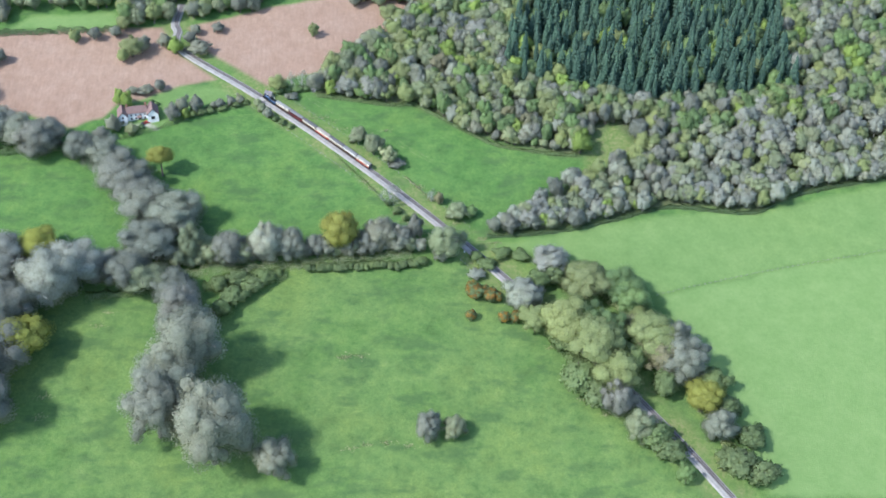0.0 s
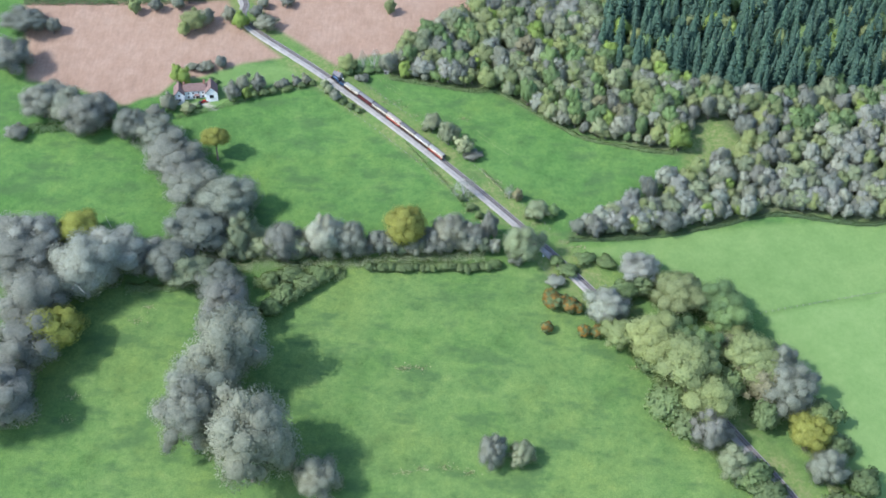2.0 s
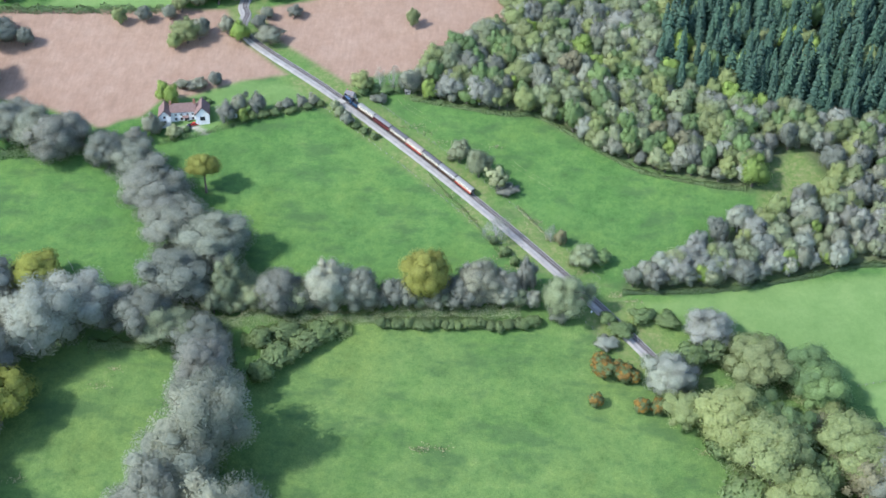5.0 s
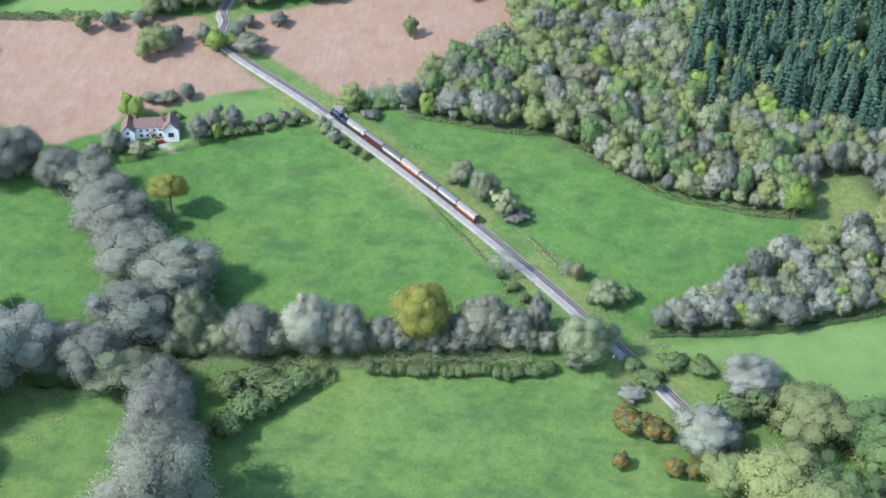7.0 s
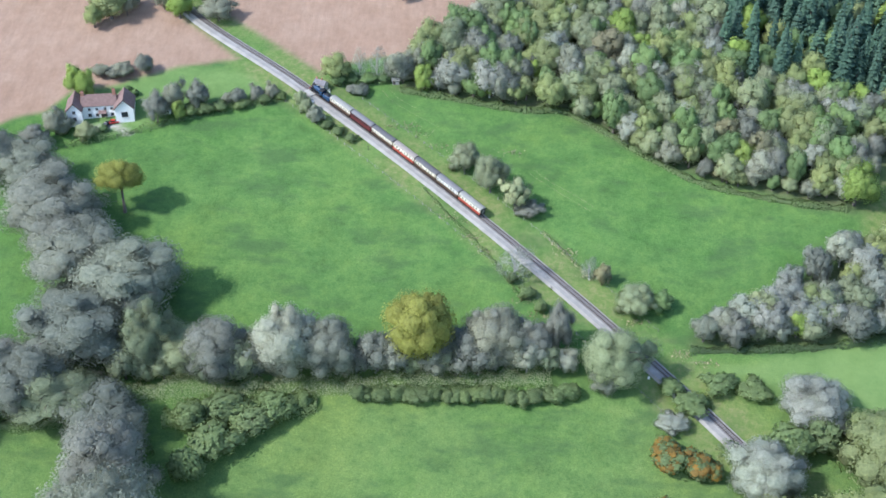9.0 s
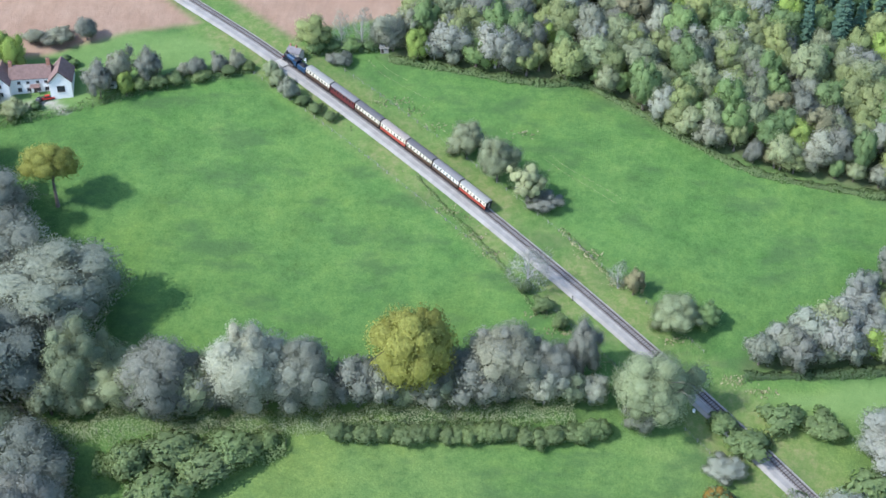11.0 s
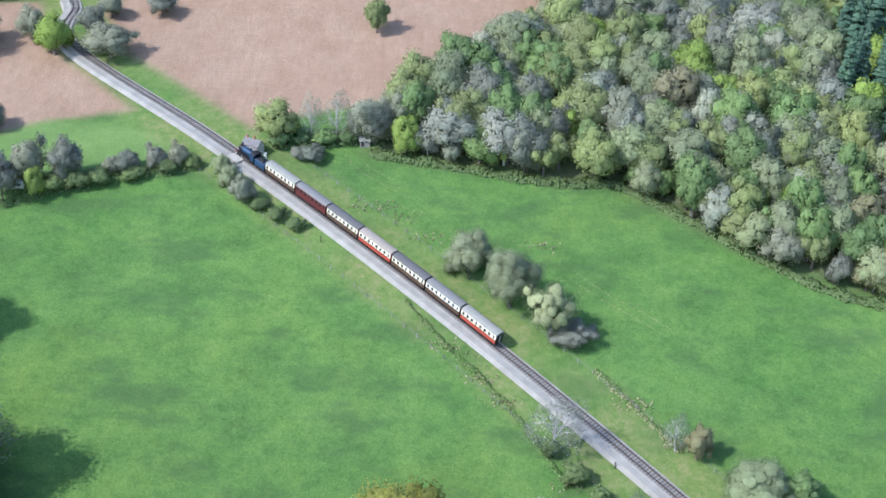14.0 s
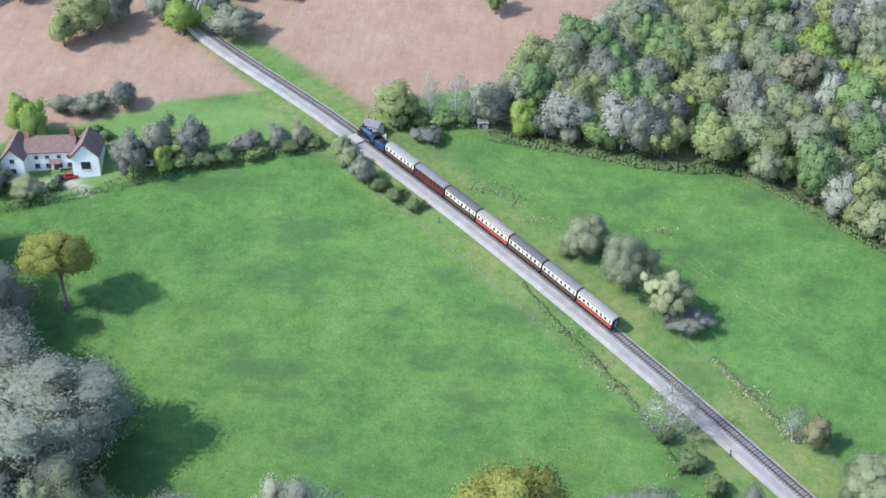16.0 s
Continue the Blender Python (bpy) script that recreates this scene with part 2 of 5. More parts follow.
def edge_mask(poly, X, Y, soft):
    """1 well inside the outline, 0 outside, with a soft edge."""
    best = np.full(X.shape, 1e9)
    odd = np.zeros(X.shape, bool)
    for (x0, y0), (x1, y1) in zip(poly, poly[1:] + poly[:1]):
        dx, dy = x1 - x0, y1 - y0
        u = np.clip(((X - x0) * dx + (Y - y0) * dy) / (dx * dx + dy * dy + 1e-9), 0, 1)
        best = np.minimum(best, np.hypot(X - x0 - u * dx, Y - y0 - u * dy))
        if y0 != y1:
            odd ^= ((y0 > Y) != (y1 > Y)) & (X < (x1 - x0) * (Y - y0) / (y1 - y0) + x0)
    return np.clip(0.5 + np.where(odd, best, -best) / (2 * soft), 0, 1)


# outlines of the fields and woods
RED_WEST = [(-243.3, 129.4), (-182.4, 132.2), (-120.3, 135.2), (-108.2, 110.6), (-82.9, 87.4), (-100.8, 82.6), (-113.2, 76.8), (-142.9, 66.1), (-150.3, 56.2), (-169.5, 48.1), (-193.6, 58.1), (-226.7, 65.5)]
RED_EAST = [(-104.4, 135.4), (-53.3, 152.6), (9.5, 167.3), (75.6, 175.2), (62.0, 161.9), (31.8, 128.4), (-7.0, 97.2), (-49.1, 84.6), (-50.9, 81.2), (-49.2, 79.9), (-78.4, 103.4), (-92.6, 113.6), (-90.6, 113.4)]
HAY_UPPER = [(80.8, -47.5), (150.7, -32.5), (212.7, -26.1), (245.5, -27.3), (367.3, 2.4), (340.7, -51.3), (253.1, -66.2), (172.1, -83.2), (118.7, -56.5)]
HAY_LOWER = [(172.0, -84.0), (252.8, -66.9), (340.3, -52.2), (268.9, -208.8), (205.8, -204.2), (191.4, -153.2), (175.4, -98.3)]
GARDEN = [(-136.3, 41.9), (-117.3, 47.9), (-61.6, 65.7), (-71.9, 79.4), (-103.6, 82.6), (-120.9, 76.3), (-143.5, 69.7)]
YARD = [(-132.5, 48.8), (-122.1, 50.8), (-115.6, 46.1), (-116.9, 44.7), (-122.9, 48.5), (-130.9, 47.2)]
WOOD = [(-21.4, 74.5), (25.1, 64.0), (41.4, 63.8), (73.9, 39.5), (118.7, 22.4), (139.2, 19.1), (171.0, 25.2), (78.6, -39.6), (122.3, -36.8), (188.9, -21.0), (242.1, -26.2), (269.2, -13.8), (359.2, 2.6), (434.6, 158.6), (289.0, 149.8), (255.1, 190.1), (76.6, 185.9), (32.1, 134.4), (-7.0, 94.4)]
FIRS = [(101.5, 83.4), (127.4, 75.1), (179.1, 60.4), (231.1, 60.9), (288.8, 66.8), (296.2, 118.1), (291.1, 156.5), (268.2, 186.9), (163.1, 184.5), (127.8, 154.0), (106.9, 123.1)]
FAR_FIELD = [(-217.4, 134.2), (-147.8, 136.0), (-151.5, 148.7), (-206.1, 145.6)]
GULLY = [(141.5, 7.9), (183.3, 13.9), (168.1, 46.0), (150.4, 33.8)]


# ---- building blocks ----
def mesh_from(name, verts, faces, material, smooth=False):
    me = bpy.data.meshes.new(name)
    me.from_pydata([tuple(v) for v in verts], [], [tuple(f) for f in faces])
    me.materials.append(material)
    if smooth:
        me.polygons.foreach_set("use_smooth", [True] * len(me.polygons))
    me.update()
    return me


def rounded(me, normals):
    """Lets a crown's small clumps take the light as the soft mass that they make up."""
    n = np.asarray(normals, float)
    n /= np.linalg.norm(n, axis=1, keepdims=True) + 1e-9
    me.polygons.foreach_set("use_smooth", [True] * len(me.polygons))
    me.normals_split_custom_set_from_vertices([tuple(v) for v in n])
    return me


def part(name, bm, material, parent, label=""):
    """Links a bmesh (or a finished mesh) as one mesh object under a thing or a part."""
    if isinstance(bm, bmesh.types.BMesh):
        me = bpy.data.meshes.new(name)
        bm.to_mesh(me)
        bm.free()
        me.materials.append(material)
    else:
        me = bm
    ob = new(name, me)
    ob.parent = parent
    return tagged(ob, label)


def thing(name, m, label, category, group="", kind=""):
    ob = new(name)
    ob.empty_display_size = 0.5
    ob.matrix_world = m
    return tagged(ob, label, category, group, kind)


def box(bm, x0, x1, y0, y1, z0, z1, bevel=0.0):
    r = bmesh.ops.create_cube(bm, size=1.0)
    vs = r["verts"]
    for v in vs:
        v.co = Vector(((x0 + x1) / 2 + v.co.x * (x1 - x0), (y0 + y1) / 2 + v.co.y * (y1 - y0), (z0 + z1) / 2 + v.co.z * (z1 - z0)))
    if bevel:
        es = list({e for v in vs for e in v.link_edges})
        bmesh.ops.bevel(bm, geom=es, offset=bevel, segments=1, affect="EDGES")
    return bm


def a_box(*a, bevel=0.0):
    return box(bmesh.new(), *a, bevel=bevel)


def tube(bm, p0, p1, r0, r1, sides=8):
    p0, p1 = Vector(p0), Vector(p1)
    r = bmesh.ops.create_cone(bm, cap_ends=True, segments=sides, radius1=r0, radius2=max(r1, 1e-4), depth=(p1 - p0).length)
    m = Matrix.Translation((p0 + p1) / 2) @ (p1 - p0).to_track_quat("Z", "Y").to_matrix().to_4x4()
    bmesh.ops.transform(bm, matrix=m, verts=r["verts"])
    return bm


def a_tube(*a, sides=8):
    return tube(bmesh.new(), *a, sides=sides)


def prism(bm, profile, axis, a, b):
    """An outline in two axes, drawn out along the third (0: x, 1: y)."""
    def at(p, d):
        return (d, p[0], p[1]) if axis == 0 else (p[0], d, p[1])
    lo = [bm.verts.new(at(p, a)) for p in profile]
    hi = [bm.verts.new(at(p, b)) for p in profile]
    n = len(profile)
    for i in range(n):
        bm.faces.new((lo[i], lo[(i + 1) % n], hi[(i + 1) % n], hi[i]))
    bm.faces.new(lo[::-1])
    bm.faces.new(hi)
    bmesh.ops.recalc_face_normals(bm, faces=bm.faces)
    return bm


def a_prism(profile, axis, a, b):
    return prism(bmesh.new(), profile, axis, a, b)


# ---- the ground, one sheet ----
def build_ground():
    def axis(lo, hi, step, far):
        inner = list(np.arange(lo, hi + step, step))
        left, right, d = [], [], step
        a, b = lo, inner[-1]
        while d < far:
            d *= 1.35
            a, b = a - d, b + d
            left.append(a)
            right.append(b)
        return np.array(left[::-1] + inner + right)
    xs, ys = axis(-260, 370, 1.8, 700), axis(-215, 235, 1.8, 700)
    X, Y = np.meshgrid(xs, ys)
    dist = np.min([np.hypot(X - p.x, Y - p.y) for p in CENTRE[::3]], axis=0)
    Zs = np.array([[rise(y)] * len(xs) for y in ys])
    sw = np.array([[swell(x, y) for x in xs] for y in ys])
    Zs = Zs + sw * np.clip((dist - 6) / 20, 0, 1)
    nx, ny = len(xs), len(ys)
    idx = np.arange(nx * ny).reshape(ny, nx)
    faces = np.stack([idx[:-1, :-1], idx[:-1, 1:], idx[1:, 1:], idx[1:, :-1]], -1).reshape(-1, 4)
    me = mesh_from("ground", np.stack([X, Y, Zs], -1).reshape(-1, 3), faces, M_GROUND, True)
    wob = np.array([[noise.noise((x * 0.08, y * 0.08, 1.3)) for x in xs] for y in ys])
    wx, wy = X + 1.8 * wob, Y - 1.8 * wob

    def put(name, values):
        a = me.attributes.new(name, "FLOAT", "POINT")
        a.data.foreach_set("value", np.clip(values, 0, 1).astype(np.float32).ravel())
    hay = np.maximum(edge_mask(HAY_UPPER, wx, wy, 2) * 0.75, edge_mask(HAY_LOWER, wx, wy, 2))
    hay = np.maximum(hay, edge_mask(FAR_FIELD, wx, wy, 2))
    hay = np.maximum(hay, 0.6 * edge_mask(GARDEN, wx, wy, 2))
    earth = np.maximum(edge_mask(RED_WEST, wx, wy, 1.2), edge_mask(RED_EAST, wx, wy, 1.2))
    litter = edge_mask(WOOD, wx, wy, 3.0)
    gully = edge_mask(GULLY, wx, wy, 3.0)
    ragged = 0.5 + 0.9 * wob
    verge = np.clip((13 - dist) / 5, 0, 1) * np.clip(ragged + 0.25, 0, 1) * np.clip((Y + 300) / 60, 0, 1)
    verge = np.maximum(verge, gully)
    rushy = np.clip(1 - hay - earth, 0, 1)
    put("hay", hay), put("earth", earth), put("litter", litter * (1 - gully)), put("verge", verge * 0.8)
    put("lush", np.clip((Y + 52 + 3 * wob) / 6, 0, 1) * (1 - hay))
    put("gravel", edge_mask(YARD, X, Y, 0.8)), put("rushy", rushy * 0.8)
    return tagged(new("ground", me), "green pasture, red ploughed earth and woodland floor", "ground", kind="structure")


build_ground()


# ---- the railway ----
def offset_line(line, side):
    out = []
    for i, p in enumerate(line):
        d = (line[min(i + 1, len(line) - 1)] - line[max(i - 1, 0)]).normalized()
        out.append(p + Vector((d.y, -d.x)) * side)
    return out


def sweep(name, line, profile, material, lift=0.0):
    """A profile of (sideways, height) carried along the line over the ground."""
    verts, faces, n = [], [], len(profile)
    for i, p in enumerate(line):
        d = (line[min(i + 1, len(line) - 1)] - line[max(i - 1, 0)]).normalized()
        z = rise(p.y) + lift
        for s, h in profile:
            verts.append((p.x + d.y * s, p.y - d.x * s, z + h))
    for i in range(len(line) - 1):
        for k in range(n):
            a, b = i * n + k, i * n + (k + 1) % n
            faces.append((a, b, b + n, a + n))
    faces += [tuple(range(n))[::-1], tuple(range((len(line) - 1) * n, len(line) * n))]
    return mesh_from(name, verts, faces, material)


BED = 0.45
RAILTOP = BED + 0.40
railway = thing("railway", Matrix(), "single railway line on pale grey stone ballast", "railway", kind="structure")
# the ballast carries a wide gravel shoulder on its west side
part("four_foot", sweep("four_foot", CENTRE, [(-1.25, BED), (-1.2, BED + 0.115), (1.2, BED + 0.115), (1.25, BED)], M_OILED), M_OILED, railway, "darker oil-stained ballast between the rails")
part("ballast", sweep("ballast", CENTRE, [(-4.0, -0.5), (-3.3, BED - 0.12), (-1.8, BED - 0.05), (-1.7, BED + 0.1), (1.7, BED + 0.1), (2.8, -0.5)], M_BALLAST), M_BALLAST, railway, "pale grey stone ballast with a wide shoulder")
for s in (-0.74, 0.74):
    part("rail", sweep("rail", CENTRE, [(s - 0.07, BED + 0.2), (s - 0.06, RAILTOP), (s + 0.06, RAILTOP), (s + 0.07, BED + 0.2)], M_RAIL), M_RAIL, railway, "rusty steel rail")


def build_sleepers():
    verts, faces = [], []
    line = smooth_line(TRACK, 0.75)
    for i in range(1, len(line) - 1):
        p, d = line[i], (line[i + 1] - line[i - 1]).normalized()
        n = Vector((d.y, -d.x))
        z = rise(p.y)
        base = len(verts)
        w = 1.3 + random.uniform(-0.06, 0.06)
        for h in (BED, BED + 0.15):
            for u, v in ((-w, -0.16), (w, -0.16), (w, 0.16), (-w, 0.16)):
                q = p + n * u + d * v
                verts.append((q.x, q.y, z + h + v * d.y * SLOPE))
        faces += [[base + k for k in f] for f in ((4, 5, 6, 7), (0, 1, 5, 4), (1, 2, 6, 5), (2, 3, 7, 6), (3, 0, 4, 7))]
    part("sleepers", mesh_from("sleepers", verts, faces, M_SLEEPER), M_SLEEPER, railway, "dark timber sleepers")["kind"] = "stuff"


build_sleepers()


# ---- plants ----
rng = np.random.default_rng(7)


def cards(centres, normals, size, jitter=0.5, long=1.0):
    """Small four-cornered leaf clumps at the centres, facing about along the normals."""
    n = len(centres)
    nrm = normals + rng.normal(0, jitter, (n, 3))
    nrm /= np.linalg.norm(nrm, axis=1, keepdims=True) + 1e-9
    nrm *= np.where((nrm * normals).sum(1, keepdims=True) < 0, -1, 1)
    a = np.cross(nrm, rng.normal(0, 1, (n, 3)))
    a /= np.linalg.norm(a, axis=1, keepdims=True) + 1e-9
    b = np.cross(nrm, a)
    s = size * rng.uniform(0.55, 1.25, (n, 1))
    corners = []
    for u, v in ((-1, -0.2), (0.1, -0.8), (1, 0.15), (-0.15, 0.85)):
        corners.append(centres + a * s * long * (u + rng.uniform(-0.25, 0.25, (n, 1))) * 0.5 + b * s * (v + rng.uniform(-0.25, 0.25, (n, 1))) * 0.5 + nrm * s * rng.uniform(-0.12, 0.12, (n, 1)))
    verts = np.stack(corners, 1).reshape(-1, 3)
    return verts, np.arange(4 * n).reshape(-1, 4)


def dome(count, rx, rz, z_mid, lump, depth, bottom):
    """Places on a lumpy rounded crown, the way out at each, from its outside to a share of its depth."""
    seed = rng.uniform(-50, 50, 3)
    u = rng.normal(0, 1, (count * 2, 3))
    u /= np.linalg.norm(u, axis=1, keepdims=True)
    u = u[u[:, 2] > -bottom][:count]

    def swell_at(w):
        return lump * (noise.noise(Vector(w * 2.0 + seed)) + 0.55 * noise.noise(Vector(w * 4.6 + seed)))
    r = np.array([1 + swell_at(w) for w in u])
    a = np.cross(u, (0.31, 0.52, 0.79))
    a /= np.linalg.norm(a, axis=1, keepdims=True) + 1e-9
    b = np.cross(u, a)
    ra = np.array([1 + swell_at(w) for w in u + 0.08 * a])
    rb = np.array([1 + swell_at(w) for w in u + 0.08 * b])
    n = u - a * ((ra - r) / 0.08)[:, None] * 0.9 - b * ((rb - r) / 0.08)[:, None] * 0.9
    k = (r * (1 - depth * rng.random(len(u)) ** 2))[:, None]
    c = u * k * (rx, rx, rz) + (0, 0, z_mid)
    return c, n / (np.linalg.norm(n, axis=1, keepdims=True) + 1e-9)


def billows(k, lump, bottom):
    """The rounded boughs that make up a crown, in a unit ball: their middles and radii."""
    i = np.arange(k) + 0.5
    z = 1 - i / k * (1 + bottom * 0.8)
    a = i * 2.39996 + rng.uniform(0, 6.28)
    flat = np.sqrt(np.clip(1 - z * z, 0, 1))
    u = np.stack([flat * np.cos(a), flat * np.sin(a), z], 1) + rng.normal(0, 0.16, (k, 3))
    mid = u * rng.uniform(0.62 - lump * 0.3, 0.62 + lump * 0.4, (k, 1))
    rad = rng.uniform(0.22, 0.42, k) * (30 / k) ** 0.35
    return np.concatenate([mid, [[0, 0, -0.05]]]), np.concatenate([rad, [0.6]])


def over(shape, count, rx, rz, z_mid, depth):
    """Places on the outside of the boughs, and the way out at each."""
    mid, rad = shape
    pick = rng.choice(len(rad), count * 3, p=rad ** 2 / (rad ** 2).sum())
    u = rng.normal(0, 1, (count * 3, 3))
    u /= np.linalg.norm(u, axis=1, keepdims=True)
    p = mid[pick] + u * rad[pick][:, None]
    near = np.linalg.norm(p[:, None] - mid[None], axis=2) / rad[None]
    free = near.min(1) > 0.9
    p, u, pick = p[free][:count], u[free][:count], pick[free][:count]
    n = (0.26 * u + 0.74 * p + (0, 0, 0.16)) / (rx, rx, rz)
    p = p + u * rad[pick][:, None] * rng.uniform(-depth, 0.28, (len(p), 1))
    return p * (rx, rx, rz) + (0, 0, z_mid), n / (np.linalg.norm(n, axis=1, keepdims=True) + 1e-9)


def heart(shape, rx, rz, z_mid, fill):
    """The dense inside of each bough, under its leaves or twigs."""
    verts, faces, normals = [], [], []
    for c, r in zip(*shape):
        bm = bmesh.new()
        bmesh.ops.create_icosphere(bm, subdivisions=2, radius=1.0)
        base = len(verts)
        for v in bm.verts:
            u = np.array(v.co)
            q = c + u * r * fill * (1 + rng.uniform(-0.22, 0.22))
            verts.append(q * (rx, rx, rz) + (0, 0, z_mid))
            normals.append((0.26 * u + 0.74 * q + (0, 0, 0.16)) / (rx, rx, rz))
        faces += [tuple(base + v.index for v in f.verts) for f in bm.faces]
        bm.free()
    normals = np.array(normals)
    return np.array(verts), faces, normals / np.linalg.norm(normals, axis=1, keepdims=True)


def leaf_crown(name, material, count, rx, rz, z_mid, size, lump=0.36, bottom=0.75, depth=0.3, boughs=30, fill=0.72):
    shape = billows(boughs, lump, bottom)
    rx, rz = rx * 0.98, rz * 0.98
    c, n = over(shape, count, rx, rz, z_mid, depth)
    v, f = cards(c, n, size, 0.55)
    hv, hf, hn = heart(shape, rx, rz, z_mid, fill)
    faces = [tuple(q) for q in f] + [tuple(i + len(v) for i in q) for q in hf]
    tips, _ = dome(14, rx * 0.6, rz * 0.6, z_mid, lump, 0.3, 0.4)
    me = mesh_from(name, np.concatenate([v, hv]), faces, material)
    return rounded(me, np.concatenate([np.repeat(n + rng.normal(0, 0.08, n.shape), 4, 0), hn])), tips


def limbs(name, tips, height, r, material, split=0.35):
    """A tapered trunk that forks into limbs reaching the tips."""
    bm = bmesh.new()
    lean = Vector((rng.uniform(-0.03, 0.03) * height, rng.uniform(-0.03, 0.03) * height, split * height))
    tube(bm, (0, 0, -0.6), (0, 0, 0.12 * height), r * 1.5, r * 1.05, 7)
    tube(bm, (0, 0, 0.10 * height), lean, r * 1.05, r * 0.8, 7)
    top = Vector((lean.x * 1.5, lean.y * 1.5, 0.78 * height))
    tube(bm, lean, top, r * 0.8, r * 0.2, 6)
    for tip in tips:
        tip = Vector(tip)
        u = rng.uniform(0.0, 0.55)
        start = lean.lerp(top, u)
        knee = start.lerp(tip, 0.5) + Vector((0, 0, 0.05 * height))
        tube(bm, start, knee, r * 0.42 * (1 - u * 0.5), r * 0.26, 5)
        tube(bm, knee, tip, r * 0.26, r * 0.07, 4)
        for _ in range(2):
            side = Vector(rng.normal(0, 1, 3)) * 0.09 * height
            tube(bm, knee.lerp(tip, rng.uniform(0.2, 0.7)), tip + side, r * 0.13, r * 0.03, 3)
    me = bpy.data.meshes.new(name)
    bm.to_mesh(me)
    bm.free()
    me.materials.append(material)
    return me


def twig_crown(name, material, count, rx, rz, z_mid, thick, length, sprays, spray, lump=0.34, bottom=0.85, boughs=32, fill=0.58):
    """Fine bare twigs that point up and out of dense twiggy boughs, with sprays of the finest on the outside."""
    shape = billows(boughs, lump, bottom)
    base, d = over(shape, count, rx * 0.95, rz * 0.95, z_mid, 0.3)
    m = len(base)
    out = d + np.array([0, 0, 0.4]) + rng.normal(0, 0.4, (m, 3))
    out /= np.linalg.norm(out, axis=1, keepdims=True)
    ln = length * rng.uniform(0.5, 1.3, (m, 1))
    side = np.cross(out, rng.normal(0, 1, (m, 3)))
    side /= np.linalg.norm(side, axis=1, keepdims=True) + 1e-9
    side *= np.where((np.cross(side, out) * d).sum(1, keepdims=True) < 0, -1, 1)
    w = thick * rng.uniform(0.6, 1.4, (m, 1))
    v = np.stack([base - side * w, base + side * w, base + out * ln], 1).reshape(-1, 3)
    faces = [tuple(f) for f in np.arange(3 * m).reshape(-1, 3)]
    c, n2 = over(shape, int(count * sprays), rx, rz, z_mid, 0.35)
    v2, f2 = cards(c, n2, spray, 0.6, 1.8)
    faces += [tuple(f) for f in f2 + len(v)]
    parts_v, parts_n = [v, v2], [np.repeat(d, 3, 0), np.repeat(n2 + rng.normal(0, 0.08, n2.shape), 4, 0)]
    if fill:
        hv, hf, hn = heart(shape, rx, rz, z_mid, fill)
        faces += [tuple(i + len(v) + len(v2) for i in q) for q in hf]
        parts_v.append(hv)
        parts_n.append(hn)
    tips, _ = dome(18, rx * 0.85, rz * 0.85, z_mid, lump, 0.3, 0.4)
    me = mesh_from(name, np.concatenate(parts_v), faces, material)
    return rounded(me, np.concatenate(parts_n)), tips


def proto_leafy(category, material, label, height=10.0, rx=4.0, rz=4.6, count=2100, size=0.4, trunk=0.28, z_mid=5.1, bark=None, lump=0.55, bottom=0.75, boughs=30, fill=0.72):
    ob = thing(category, Matrix(), label, "tree")
    me, tips = leaf_crown("crown", material, count, rx, rz, z_mid, size, lump, bottom, boughs=boughs, fill=fill)
    part("trunk", limbs("trunk", tips[:9], height, trunk, bark or M_BARK), bark or M_BARK, ob)
    part("crown", me, material, ob)
    return ob


def proto_bare(category, material, label, height=10.0, rx=3.9, rz=4.5, count=1100, thick=0.024, length=0.7, trunk=0.2, z_mid=5.1, bark=None, sprays=2.0, spray=0.3, lump=0.6, fill=0.64, boughs=32):
    ob = thing(category, Matrix(), label, "tree")
    me, tips = twig_crown("crown", material, count, rx, rz, z_mid, thick, length, sprays, spray, lump, boughs=boughs, fill=fill)
    part("trunk", limbs("trunk", tips[:14], height, trunk, bark or M_BARK, 0.22), bark or M_BARK, ob)
    part("crown", me, material, ob)
    return ob


def proto_fir(label, height=10.0, spread=1.75):
    ob = thing("fir_tree", Matrix(), label, "conifer")
    bm = bmesh.new()
    tube(bm, (0, 0, -0.5), (0, 0, height * 0.97), 0.17, 0.02, 6)
    me = bpy.data.meshes.new("trunk")
    bm.to_mesh(me)
    bm.free()
    me.materials.append(M_BARK)
    part("trunk", me, M_BARK, ob)
    verts, faces = [], []
    z = 0.9
    while z < height * 0.985:
        u = z / height
        reach = spread * (1 - u) ** 0.8 + 0.10
        for k in range(int(6 + 7 * (1 - u))):
            a = rng.uniform(0, 2 * math.pi)
            r = reach * rng.uniform(0.72, 1.15)
            ca, sa = math.cos(a), math.sin(a)
            w = 0.20 + 0.20 * r
            zz = z + rng.uniform(-0.15, 0.15)
            b = len(verts)
            droop = -0.34 * r
            verts += [(ca * 0.1, sa * 0.1, zz + 0.10), (ca * r * 0.55 - sa * w, sa * r * 0.55 + ca * w, zz + droop * 0.4 - 0.16), (ca * r, sa * r, zz + droop),
                      (ca * r * 0.55 + sa * w, sa * r * 0.55 - ca * w, zz + droop * 0.4 - 0.16), (ca * r * 0.5, sa * r * 0.5, zz + droop * 0.3 + 0.10)]
            faces += [(b, b + 1, b + 4), (b + 1, b + 2, b + 4), (b + 2, b + 3, b + 4), (b + 3, b, b + 4)]
        z += 0.27 + 0.14 * (1 - u)
    part("crown", mesh_from("crown", verts, faces, M_FIR), M_FIR, ob)
    return ob


